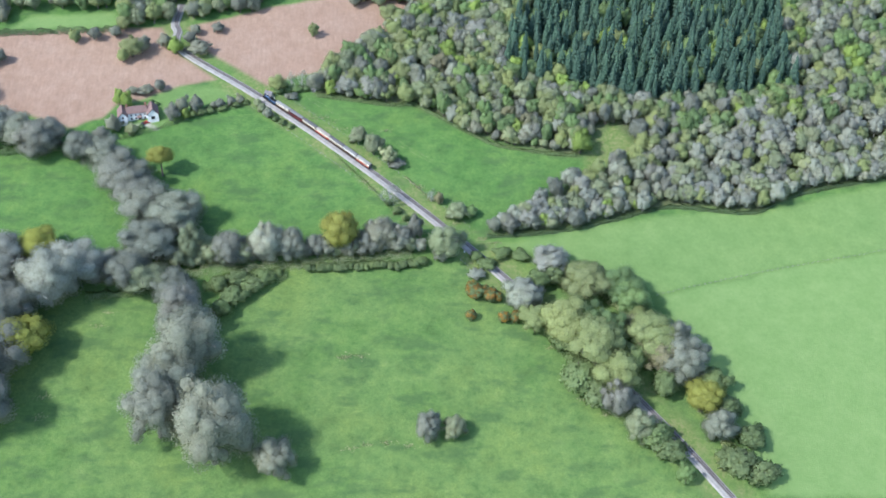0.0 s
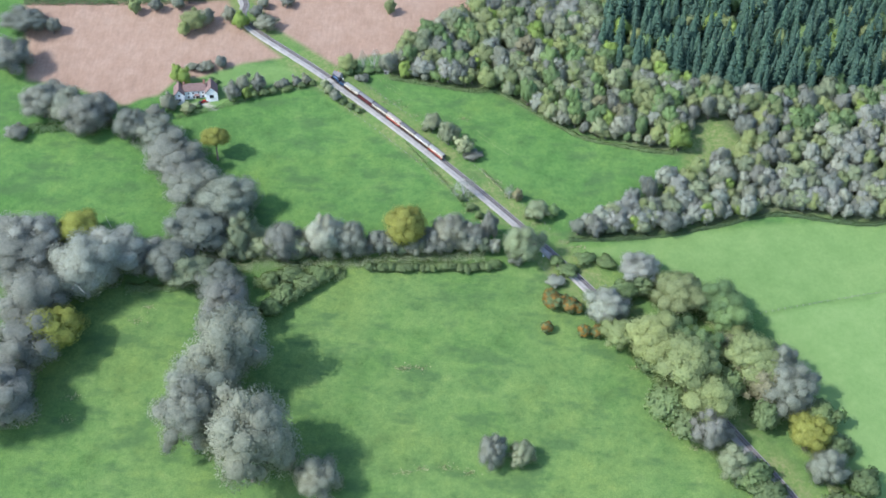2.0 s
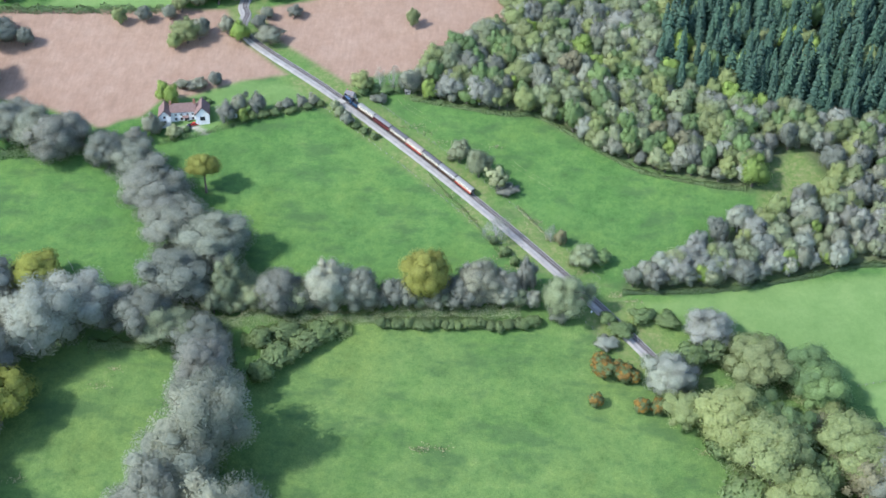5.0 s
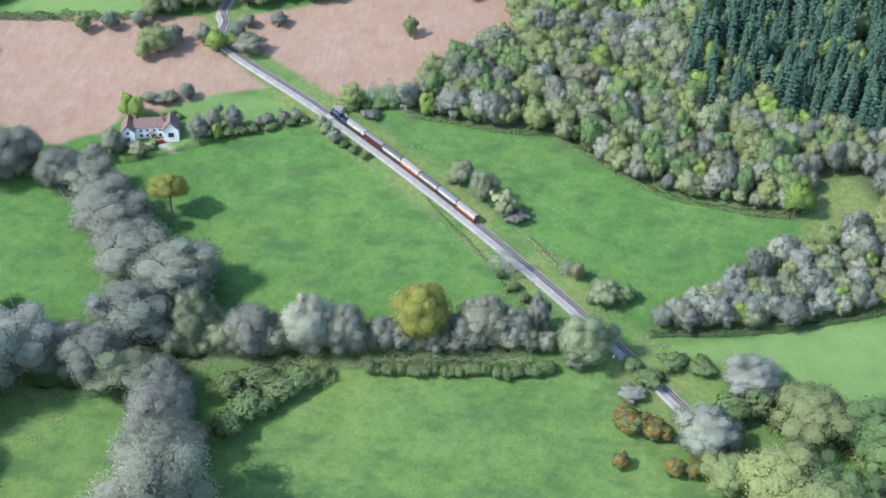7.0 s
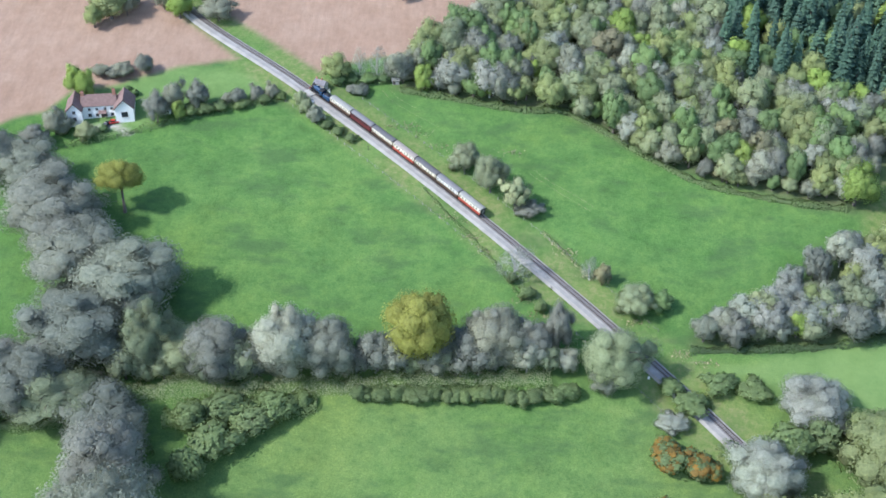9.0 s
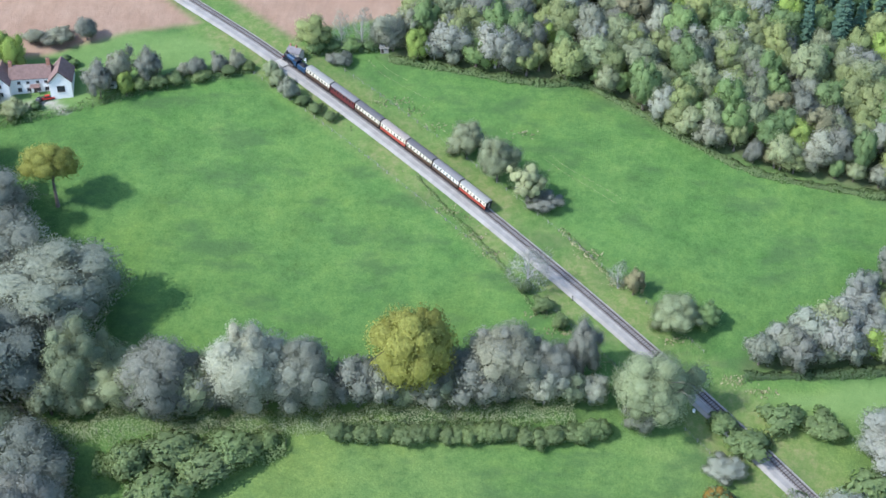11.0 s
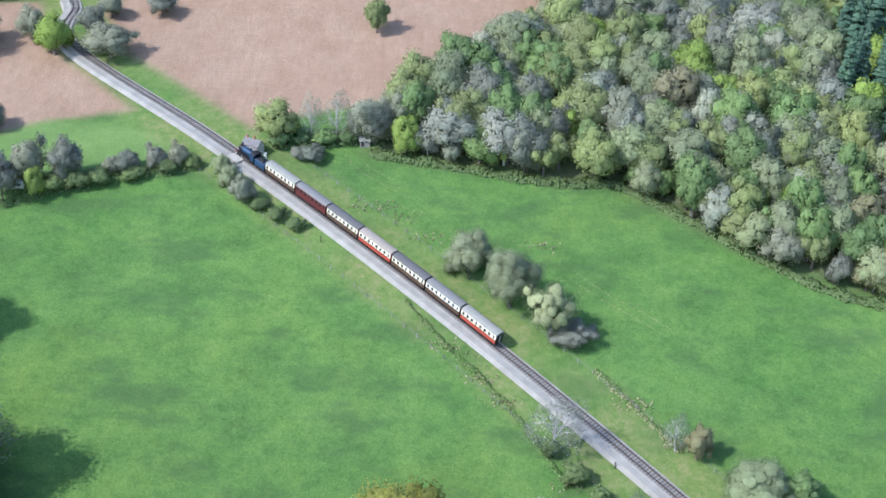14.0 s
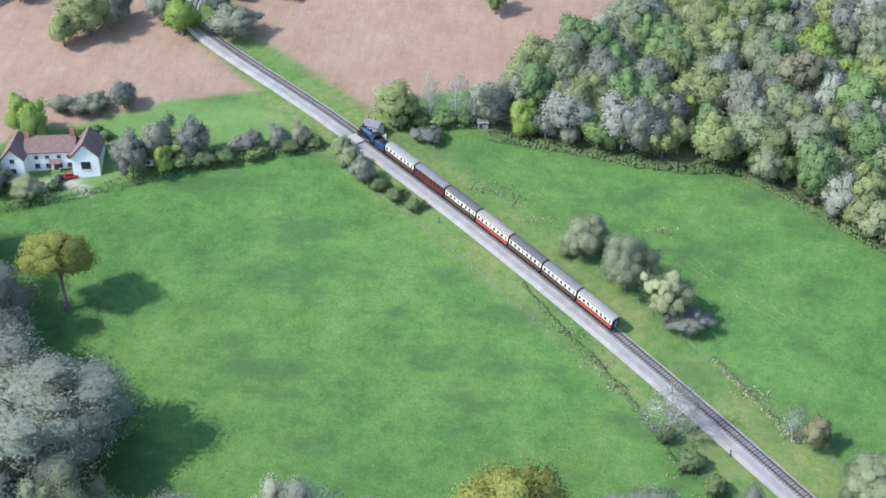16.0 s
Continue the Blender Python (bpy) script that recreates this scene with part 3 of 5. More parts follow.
def proto_shrub(category, material, label, count=520, height=3.0, rx=1.5, size=0.36, flowers=None):
    ob = thing(category, Matrix(), label, "shrub")
    me, L = leaf_crown("foliage", material, count, rx, height * 0.5, height * 0.48, size, 0.4, 0.9)
    bm = bmesh.new()
    for l in L[:6]:
        tube(bm, (l[0] * 0.15, l[1] * 0.15, -0.3), tuple(l[:3]), 0.07, 0.02, 4)
    part("stem", bm, M_BARK, ob)
    part("foliage", me, material, ob)
    if flowers:
        me2, _ = leaf_crown("blossom", flowers, count // 2, rx * 1.03, height * 0.52, height * 0.49, size * 0.7, 0.4, 0.5)
        part("blossom", me2, flowers, ob)["kind"] = "stuff"
    return ob


BARE, BUD, SILVER = "bare grey alder with a dense twiggy crown", "grey-green tree just coming into bud", "silvery grey willow with pale bare twigs"
GREEN, OLIVE, LIME = "broadleaf tree in fresh green leaf", "tree in thin olive-green spring leaf", "tree in bright yellow-green new leaf"
OAK, FIR, SCRUB = "oak with golden-green young leaves", "tall dark green fir in a plantation", "low bramble and thorn bush"
FINE = dict(count=5600, sprays=2.1, spray=0.125, thick=0.012, length=0.6, boughs=44, fill=0.68)
LUSH = dict(count=8500, size=0.19, boughs=46)
KINDS = {
    "bare": [proto_bare("bare_tree", M_TWIG, BARE), proto_bare("bare_tree", M_TWIG, BARE, rx=3.5, rz=4.8), proto_bare("bare_tree", M_TWIG, BARE, rx=4.2, rz=4.2)],
    "bud": [proto_bare("budding_tree", M_BUD, BUD), proto_bare("budding_tree", M_BUD, BUD, rx=4.2, rz=4.2)],
    "silver": [proto_bare("silvery_willow", M_PALETWIG, SILVER, bark=M_PALE_BARK), proto_bare("silvery_willow", M_PALETWIG, SILVER, rx=4.3, rz=4.2, bark=M_PALE_BARK)],
    "bare_fine": [proto_bare("bare_tree", M_TWIG, BARE, **FINE), proto_bare("bare_tree", M_TWIG, BARE, rx=4.3, lump=0.7, **FINE), proto_bare("bare_tree", M_TWIG, BARE, rx=3.6, rz=4.8, **FINE)],
    "bud_fine": [proto_bare("budding_tree", M_BUD, BUD, **FINE), proto_bare("budding_tree", M_BUD, BUD, rx=4.3, lump=0.7, **FINE)],
    "silver_fine": [proto_bare("silvery_willow", M_PALETWIG, SILVER, bark=M_PALE_BARK, **FINE), proto_bare("silvery_willow", M_PALETWIG, SILVER, rx=4.3, bark=M_PALE_BARK, **FINE)],
    "sparse": [proto_bare("thin_bare_tree", M_PALETWIG, "thin bare tree with open limbs", fill=0, count=900, sprays=1.2, spray=0.2, trunk=0.26, bark=M_PALE_BARK, length=1.1)],
    "open": [proto_bare("open_tree", M_BUD, "small budding tree with open limbs", fill=0.6, count=1500, sprays=1.3, spray=0.11, trunk=0.2, length=0.6, thick=0.014), proto_bare("open_tree", M_TWIG, "small bare tree with open limbs", fill=0.5, count=1500, sprays=1.3, spray=0.11, trunk=0.22, length=0.6, thick=0.014, bark=M_PALE_BARK)],
    "green": [proto_leafy("broadleaf_tree", M_GREEN, GREEN), proto_leafy("broadleaf_tree", M_GREEN, GREEN, rx=3.5, rz=4.8), proto_leafy("broadleaf_tree", M_GREEN, GREEN, rx=4.3, rz=4.3)],
    "olive": [proto_leafy("olive_green_tree", M_OLIVE, OLIVE), proto_leafy("olive_green_tree", M_OLIVE, OLIVE, rx=4.4, rz=4.3)],
    "lime": [proto_leafy("lime_green_tree", M_LIME, LIME), proto_leafy("lime_green_tree", M_LIME, LIME, rx=3.6, rz=4.7)],
    "green_fine": [proto_leafy("broadleaf_tree", M_GREEN, GREEN, **LUSH)],
    "olive_fine": [proto_leafy("olive_green_tree", M_OLIVE, OLIVE, **LUSH), proto_leafy("olive_green_tree", M_OLIVE, OLIVE, rx=4.4, lump=0.45, **LUSH)],
    "oak": [proto_leafy("oak_tree", M_OAK, OAK, count=9000, boughs=46, rx=4.2, rz=4.2, z_mid=5.6, lump=0.5, size=0.2, trunk=0.42), proto_leafy("oak_tree", M_OAK, OAK, count=9000, boughs=46, rx=4.4, rz=4.3, z_mid=5.5, lump=0.5, size=0.2, trunk=0.42)],
    "tall_oak": [proto_leafy("oak_tree", M_OAK, OAK, count=7000, boughs=36, rx=3.9, rz=3.2, z_mid=6.8, lump=0.55, size=0.2, trunk=0.26)],
    "rust": [proto_leafy("copper_tree", M_RUST, "tree with coppery brown spring buds")],
    "fir": [proto_fir(FIR), proto_fir(FIR, spread=1.5), proto_fir(FIR, spread=2.0)],
    "scrub": [proto_shrub("bramble_bush", M_BRAMBLE, SCRUB, count=900, size=0.28), proto_shrub("bramble_bush", M_BRAMBLE, SCRUB, rx=1.8, count=900, size=0.28)],
    "gorse": [proto_shrub("gorse_bush", M_BRAMBLE, "gorse bush covered in orange-yellow flowers", count=900, size=0.26, flowers=M_GORSE)],
    "shrub": [proto_shrub("green_shrub", M_GREEN, "rounded dark green garden shrub")],
    "thorn": [proto_bare("thorn_bush", M_TWIG, "bare grey thorn bush, round and low", rx=4.4, rz=4.8, z_mid=5.0, trunk=0.14, **FINE), proto_bare("thorn_bush", M_BUD, "grey-green thorn bush, round and low", rx=4.4, rz=4.8, z_mid=5.0, trunk=0.14, **FINE)],
}
LABELS = {ob.name: ob["label"] for some in KINDS.values() for ob in some}
NATIVE = {"scrub": (3.0, 3.6), "gorse": (3.0, 3.6), "shrub": (3.0, 3.6), "thorn": (10.0, 9.2), "fir": (10.0, 3.6)}
used = set()


def plant(kind, x, y, h, w, label="", group=""):
    """Sets one plant of a kind on the ground, h metres high and w metres across."""
    protos = KINDS[kind]
    src = protos[random.randrange(len(protos))]
    nh, nw = NATIVE.get(kind, (10.0, 8.2))
    m = pose(x, y, ground_z(x, y) - 0.05, random.uniform(-2, 2), random.uniform(-2, 2), random.uniform(0, 360))
    if src.name in used:
        ob = copy_thing(src, m)
    else:
        used.add(src.name)
        ob = src
        ob.matrix_world = m
    ob.scale = (w / nw, w / nw * random.uniform(0.9, 1.1), h / nh)
    tagged(ob, label or LABELS[src.name], "", group or "scattered plants")
    return ob


def planted(kind, rows, label="", group=""):
    full = 1.02
    for x, y, h, w in rows:
        if h > 9 and y < 40 and kind + "_fine" in KINDS:
            kind += "_fine"
        plant(kind, x, y, h * 0.93, w * full, label, group)


def scatter(poly, spacing, choose, keep=lambda x, y: True):
    """Plants over an outline, none nearer to another than about the spacing."""
    xs, ys = [p[0] for p in poly], [p[1] for p in poly]
    y = min(ys)
    while y < max(ys):
        x = min(xs)
        while x < max(xs):
            px, py = x + random.uniform(-0.42, 0.42) * spacing, y + random.uniform(-0.42, 0.42) * spacing
            if inside(poly, px, py) and keep(px, py):
                choose(px, py)
            x += spacing
        y += spacing * 0.87


def weighted(table):
    total = sum(w for _, w in table)
    r = random.uniform(0, total)
    for k, w in table:
        r -= w
        if r <= 0:
            return k
    return table[-1][0]


def hedge(pts, width, height, material, label, density=9.0, size=0.55, name="hedge", category="hedge"):
    """A clipped or straggling hedge: leaf clumps round a woody core, along a line."""
    ob = thing(name, Matrix(), label, category)
    line = smooth_line(pts, 1.0)
    cs, ns = [], []
    for i, p in enumerate(line[:-1]):
        d = (line[i + 1] - p).normalized()
        n = Vector((d.y, -d.x))
        bulge = 0.85 + 0.7 * noise.noise((p.x * 0.22, p.y * 0.22, 9.2))
        for _ in range(int(density * (1 + height * 0.4))):
            a = random.uniform(0, math.pi)
            u = math.cos(a) * width / 2 * bulge * random.uniform(0.7, 1.1)
            h = math.sin(a) ** 0.6 * height * bulge * random.uniform(0.7, 1.1)
            q = p + n * u + d * random.uniform(0, 1)
            cs.append((q.x, q.y, rise(q.y) + swell(q.x, q.y) * min(1.0, max(0.0, (track_distance(q.x, q.y) - 6) / 20)) + h))
            ns.append((n.x * math.cos(a), n.y * math.cos(a), math.sin(a)))
    v, f = cards(np.array(cs), np.array(ns), size, 0.5)
    core = [(q.x, q.y) for q in line]
    bm = bmesh.new()
    for i in range(0, len(core), 3):
        x, y = core[i]
        tube(bm, (x, y, ground_z(x, y) - 0.3), (x + random.uniform(-0.4, 0.4), y + random.uniform(-0.4, 0.4), ground_z(x, y) + height * 0.55), 0.09, 0.04, 4)
    part("stem", bm, M_BARK, ob)["kind"] = "stuff"
    part("foliage", rounded(mesh_from("foliage", v, f, material), np.repeat(np.array(ns) + (0, 0, 0.3), 4, 0)), material, ob)
    return ob


# ---- trees of the stream and the hedgerows ----
STREAM = "trees along the stream"
planted("bare", [(-158.5, 23.0, 19.4, 22.9), (-143.8, 18.3, 19.2, 23.0), (-131.7, 0.0, 24.8, 28.8), (-116.1, -24.2, 25.7, 31.1), (-99.0, -31.3, 26.7, 32.5), (-111.2, -49.3, 24.6, 34.6), (-123.9, -67.2, 21.2, 27.7), (-97.6, -76.9, 17.5, 26.1), (-90.8, -99.7, 32.7, 29.4), (-85.4, -129.5, 50.4, 37.3), (-98.6, -160.7, 42.9, 31.4), (-70.7, -175.9, 55.8, 38.5), (-95.0, -142.4, 36.8, 32.5), (-41.5, -183.5, 23.6, 23.0), (-123.8, -12.2, 22.3, 25.2)], group=STREAM)
planted("bare", [(-68.2, -54.7, 21.5, 21.7), (-34.8, -51.9, 19.7, 20.7), (16.8, -46.8, 20.2, 21.2), (27.7, -46.5, 15.8, 14.6), (6.0, -47.1, 13.4, 15.7), (16.4, -45.6, 19.3, 16.4), (36.6, -42.6, 19.3, 9.0), (4.2, -46.0, 9.8, 10.5), (-35.7, -51.8, 19.3, 14.8), (-68.4, -55.2, 19.1, 14.9)], group=STREAM)
planted("silver", [(-48.1, -52.0, 24.7, 23.1), (-47.0, -52.2, 25.1, 13.4), (-151.0, -67.5, 30.6, 31.8), (-163.0, -80.0, 38.8, 34.0), (-138.6, -61.3, 13.4, 23.5), (-191.3, -62.6, 30.4, 31.1)], group=STREAM)
planted("bud", [(-89.9, -53.7, 25.2, 16.4), (-88.2, -51.9, 20.0, 13.4), (52.2, -54.8, 23.3, 19.1), (-81.6, -50.5, 14.3, 17.8), (-113.9, -69.4, 17.1, 23.3)], group=STREAM)
planted("lime", [(-87.7, -49.7, 14.8, 8.2)], "slim tree with fresh lime-green leaf", STREAM)
planted("oak", [(-7.0, -49.6, 31.3, 21.5)], "broad golden-green oak standing in the hedge")
planted("tall_oak", [(-110.4, 9.2, 22.0, 14.9)], "lone golden-green oak standing in the pasture")
planted("oak", [(-172.5, -49.5, 21.7, 25.1), (-173.2, -112.8, 28.6, 28.9)], "golden-green oak beside the stream")
planted("bare", [(-178.6, 32.1, 21.8, 24.8), (-194.4, 34.1, 22.5, 19.8), (-210.5, 37.9, 21.2, 23.1), (-236.7, 71.2, 22.7, 26.9), (-236.8, 105.5, 15.0, 28.0), (-183.4, 27.5, 24.3, 25.5), (-222.3, 22.6, 8.1, 12.7), (-206.6, 44.4, 16.3, 22.8), (-197.5, -69.2, 24.2, 27.9)], group="trees west of the farm")
planted("bare", [(-184.4, -97.4, 35.8, 35.5), (-198.0, -65.2, 30.3, 37.2), (-183.3, -122.4, 33.2, 35.1), (-188.3, -150.8, 34.9, 36.0)], group="trees west of the farm")
hedge([(-158.5, 23.0), (-136.6, 2.3), (-119.7, -20.2), (-105.8, -36.0), (-106.0, -55.9), (-94.1, -83.7), (-87.5, -113.3), (-95.1, -141.0), (-89.1, -157.5), (-69.6, -174.1)], 9, 6.0, M_TWIG, "grey understorey of alder and sallow along the stream", 60, 0.3, "understorey", "thicket")
hedge([(-169.4, -74.8), (-147.6, -64.3), (-122.8, -65.5), (-95.1, -63.4), (-66.9, -60.5), (-25.8, -58.0), (4.5, -55.0), (33.9, -54.0)], 7, 4.5, M_BUD, "grey-green understorey of sallow along the ditch", 56, 0.3, "understorey", "thicket")
hedge([(-216.8, 27.2), (-187.4, 29.7), (-163.2, 31.8)], 5, 5, M_HEDGE, "overgrown hedge below the ploughed field", 12, 0.9)
hedge([(-82.3, -71.3), (-67.2, -69.4), (-37.0, -63.6)], 11, 4.0, M_BRAMBLE, "wide bramble thicket beside the stream", 40, 0.55, "bramble_thicket", "thicket")
hedge([(-23.4, -60.7), (2.1, -59.2), (21.8, -60.1), (41.7, -58.1)], 5.5, 3.4, M_HEDGE, "trimmed green hedge at the field's edge", 34, 0.5)
hedge([(-84.5, -84.1), (-94.3, -70.3), (-121.4, -74.0), (-145.3, -76.1)], 7, 3.5, M_BRAMBLE, "bramble thicket under the bare trees", 34, 0.55, "bramble_thicket", "thicket")
planted("scrub", [(-63.4, -68.4, 8.2, 14.9), (-54.4, -73.0, 8.9, 13.3), (-65.3, -80.2, 9.3, 14.6), (-71.4, -89.7, 11.0, 12.9), (-49.0, -67.3, 7.5, 13.4), (-73.5, -72.9, 8.6, 12.0), (-58.5, -70.3, 7.5, 11.9), (-46.9, -67.3, 7.0, 10.4)])



def row(kind_table, pts, step, lo, hi, wide, label, group):
    """Plants in a ragged line, close enough to touch."""
    for q in smooth_line(pts, step):
        h = random.uniform(lo, hi)
        plant(weighted(kind_table), q.x + random.uniform(-0.9, 0.9), q.y + random.uniform(-0.9, 0.9), h, h * wide * random.uniform(0.85, 1.15), label, group)


row([("bare", 5), ("bud", 4), ("silver", 1)], [(-96.0, -57.5), (-66.0, -54.5), (-26.0, -52.0), (4.0, -50.5), (38.0, -49.5)], 5.2, 9, 16, 0.85, "", STREAM)
row([("scrub", 1)], [(-24.5, -62.0), (2.0, -60.8), (22.0, -61.4), (41.0, -59.5)], 2.6, 3.6, 5.2, 1.35, "green bramble bush in the field hedge", "hedge bushes")
row([("scrub", 1)], [(-72.0, -68.0), (-52.0, -66.0), (-40.0, -63.5)], 3.0, 3.6, 5.6, 1.4, "green bramble bush in the thicket", "hedge bushes")

# ---- beside the line ----
planted("thorn", [(5.6, 32.5, 11.5, 10.8)], "round bare grey bush beside the railway")
planted("bud", [(14.8, 23.0, 15.5, 10.7)], "small budding tree beside the railway")
planted("open", [(23.3, 14.4, 15.4, 11.7)], "spreading bare tree with low boughs beside the railway")
planted("thorn", [(28.3, 13.5, 4.7, 10.5)], "low bare boughs in the grass")
planted("sparse", [(22.7, -15.5, 14.3, 11.2)], "half-dead pale tree leaning over the railway")
planted("thorn", [(61.7, -26.7, 10.6, 13.7), (51.3, -55.8, 9.7, 10.4)], "pale green thorn bush beside the railway")
planted("green", [(69.9, -25.9, 8.2, 6.4)], "small green tree beside the railway")
planted("sparse", [(47.5, -14.1, 8.7, 6.0)], "young pale birch beside the railway")
planted("rust", [(51.5, -16.2, 9.3, 5.5)], "young copper-brown birch beside the railway")
planted("gorse", [(63.7, -96.5, 6.8, 7.1), (81.7, -98.6, 7.9, 7.2), (88.2, -98.6, 7.3, 7.8), (67.3, -81.0, 8.0, 12.5), (76.2, -83.9, 7.3, 10.2), (66.3, -78.2, 7.3, 9.4), (73.5, -81.7, 7.2, 8.7), (79.8, -85.2, 6.4, 5.8)])
planted("thorn", [(35.7, -166.7, 18.6, 13.6), (49.5, -166.0, 13.9, 12.3)], "round grey thorn bush alone in the pasture")
planted("scrub", [(85.3, -54.5, 6.3, 10.4), (95.5, -56.2, 5.3, 10.4), (76.0, -62.1, 6.5, 10.3), (70.4, -56.1, 5.4, 7.0)])
planted("scrub", [(-35.7, 45.4, 3.3, 4.6), (-40.7, 48.4, 3.6, 5.3), (-45.0, 51.8, 3.2, 5.3), (22.4, -16.2, 4.4, 4.6), (27.1, -21.9, 4.4, 5.6), (31.6, -27.4, 4.4, 5.5)])
planted("thorn", [(-49.2, 53.4, 8.1, 6.0), (-53.3, 58.8, 6.6, 6.0), (-55.9, 63.5, 5.9, 5.4), (-34.1, 69.9, 4.5, 6.8), (-37.6, 70.6, 3.4, 5.5)], "grey-green scrub beside the railway")
planted("silver_fine", [(93.9, -89.4, 18.5, 21.1), (112.7, -62.7, 12.3, 18.9), (110.6, -65.6, 16.3, 18.7), (94.2, -88.3, 18.5, 18.0), (69.5, -68.6, 5.0, 9.0)], group="scrub beside the railway")
planted("olive_fine", [(129.8, -83.1, 23.6, 29.2), (113.8, -111.0, 29.1, 27.3), (126.8, -125.6, 32.6, 32.8), (158.1, -115.4, 24.6, 27.5), (135.7, -143.7, 28.7, 23.2), (164.3, -126.3, 22.6, 24.1), (98.4, -104.7, 19.3, 17.7), (129.3, -75.6, 17.0, 18.4)], group="scrub beside the railway")
planted("green_fine", [(148.1, -87.5, 24.7, 24.6), (152.9, -96.9, 25.7, 21.3), (125.7, -109.9, 22.7, 20.7), (136.3, -114.2, 23.2, 18.3)], group="scrub beside the railway")
planted("thorn", [(173.6, -135.2, 27.7, 26.9), (185.7, -171.8, 20.4, 18.4), (135.9, -157.9, 24.6, 17.1), (143.9, -170.4, 19.1, 16.8), (173.5, -119.9, 22.3, 18.3), (161.9, -112.2, 15.2, 18.5)], group="scrub beside the railway")
planted("oak", [(179.6, -156.0, 20.8, 18.8)], "golden-green shrub oak beside the railway")
planted("green", [(163.3, -196.3, 13.2, 9.7)], "dark green bush close to the rails")
planted("scrub", [(118.5, -139.6, 17.9, 23.3), (125.4, -149.1, 15.8, 20.1), (112.6, -116.2, 12.0, 18.1), (151.8, -173.7, 13.4, 19.5), (158.1, -182.2, 13.2, 16.5), (190.7, -190.0, 14.1, 19.3), (201.3, -177.0, 14.0, 14.1), (203.1, -196.2, 13.6, 16.4), (192.4, -159.1, 14.4, 14.4), (188.2, -143.8, 14.7, 17.7), (148.2, -128.7, 15.4, 21.0), (162.8, -145.4, 15.1, 17.5), (102.3, -76.3, 11.6, 18.5), (112.4, -73.1, 11.6, 18.6)])
planted("rust", [(163.3, -133.0, 22.5, 17.9), (152.9, -108.0, 16.7, 15.0), (154.9, -125.8, 15.3, 15.1)], group="scrub beside the railway")
hedge([(83.8, -73.6), (99.3, -95.7), (112.4, -117.9), (124.5, -140.0), (135.5, -157.0), (153.5, -177.9)], 6, 3.2, M_BRAMBLE, "bramble and thorn bank beside the railway", 20, 0.6, "bramble_thicket", "thicket")
hedge([(112.8, -61.9), (136.9, -79.8), (155.6, -100.8), (170.6, -126.7), (180.1, -149.4), (187.6, -173.3), (200.6, -198.5)], 8, 3.6, M_OLIVE, "olive-green scrub bank beside the railway", 24, 0.6, "scrub_bank", "thicket")
hedge([(-8.7, 23.9), (0.8, 11.2), (9.7, 0.7), (17.2, -9.6), (25.6, -23.7)], 1.8, 0.9, M_BRAMBLE, "low bramble strip along the railway fence", 14, 0.4, "bramble_strip", "thicket")
hedge([(32.6, 5.5), (40.8, -4.8), (48.8, -14.8)], 1.8, 0.7, M_TUFT, "bleached rough grass strip along the railway fence", 12, 0.4, "rough_grass", "grass")
for line in ([(29.0, 31.3), (36.3, 25.0), (42.4, 20.5), (49.6, 14.7)], [(30.1, 33.5), (37.6, 26.8), (43.7, 22.5), (50.9, 16.7)], [(-26.0, 72.7), (-22.2, 67.1), (-15.1, 61.3), (-4.0, 53.6)], [(-23.9, 73.7), (-19.7, 68.4), (-13.3, 63.4)]):
    hedge(line, 0.5, 0.06, M_TUFT, "bleached wheel track in the pasture", 5, 0.28, "wheel_track", "track")

# ---- farm hedges and garden ----
hedge([(-138.2, 38.4), (-125.6, 42.7), (-116.9, 45.9), (-105.5, 50.4), (-95.5, 54.9), (-78.7, 60.5), (-61.6, 65.7)], 2.6, 2.0, M_HEDGE, "neat dark green hedge along the lane", 14, 0.5)
planted("bare", [(-107.2, 51.9, 14.2, 8.6), (-102.2, 57.6, 14.0, 9.8), (-93.5, 59.1, 13.3, 8.7), (-79.2, 63.4, 6.5, 6.6), (-72.5, 64.9, 7.0, 6.6), (-67.2, 66.4, 6.5, 6.6), (-83.2, 62.6, 5.6, 4.3)], group="trees behind the lane hedge")
planted("scrub", [(-95.7, 56.0, 5.3, 6.6), (-90.4, 57.2, 5.3, 6.6), (-85.3, 59.0, 5.0, 6.5), (-77.5, 61.5, 3.9, 6.5), (-69.7, 64.3, 3.7, 6.6), (-63.7, 65.9, 3.5, 5.4)], "dark shrub behind the lane hedge")
planted("lime", [(-99.6, 53.5, 8.6, 5.4)], "small yellow-green tree behind the lane hedge")
planted("bare", [(-117.1, 77.5, 9.0, 7.0), (-125.1, 76.0, 6.0, 8.4), (-128.4, 74.8, 5.2, 7.0), (-133.5, 75.5, 5.2, 8.4)], group="garden trees")
planted("lime", [(-136.1, 63.2, 13.3, 8.3), (-140.8, 64.9, 13.3, 6.9)], "weeping yellow-green willow in the garden")
planted("shrub", [(-126.0, 46.8, 2.9, 4.3), (-118.4, 65.3, 3.0, 4.1), (-123.7, 64.0, 2.7, 3.4), (-121.8, 67.7, 2.5, 4.1)], "clipped dark garden shrub")
planted("thorn", [(-142.9, 44.1, 12.0, 9.2), (-140.2, 45.6, 7.7, 7.2), (-131.4, 43.2, 6.7, 8.2), (-148.7, 38.2, 9.8, 10.2)], "grey shrub beside the house")

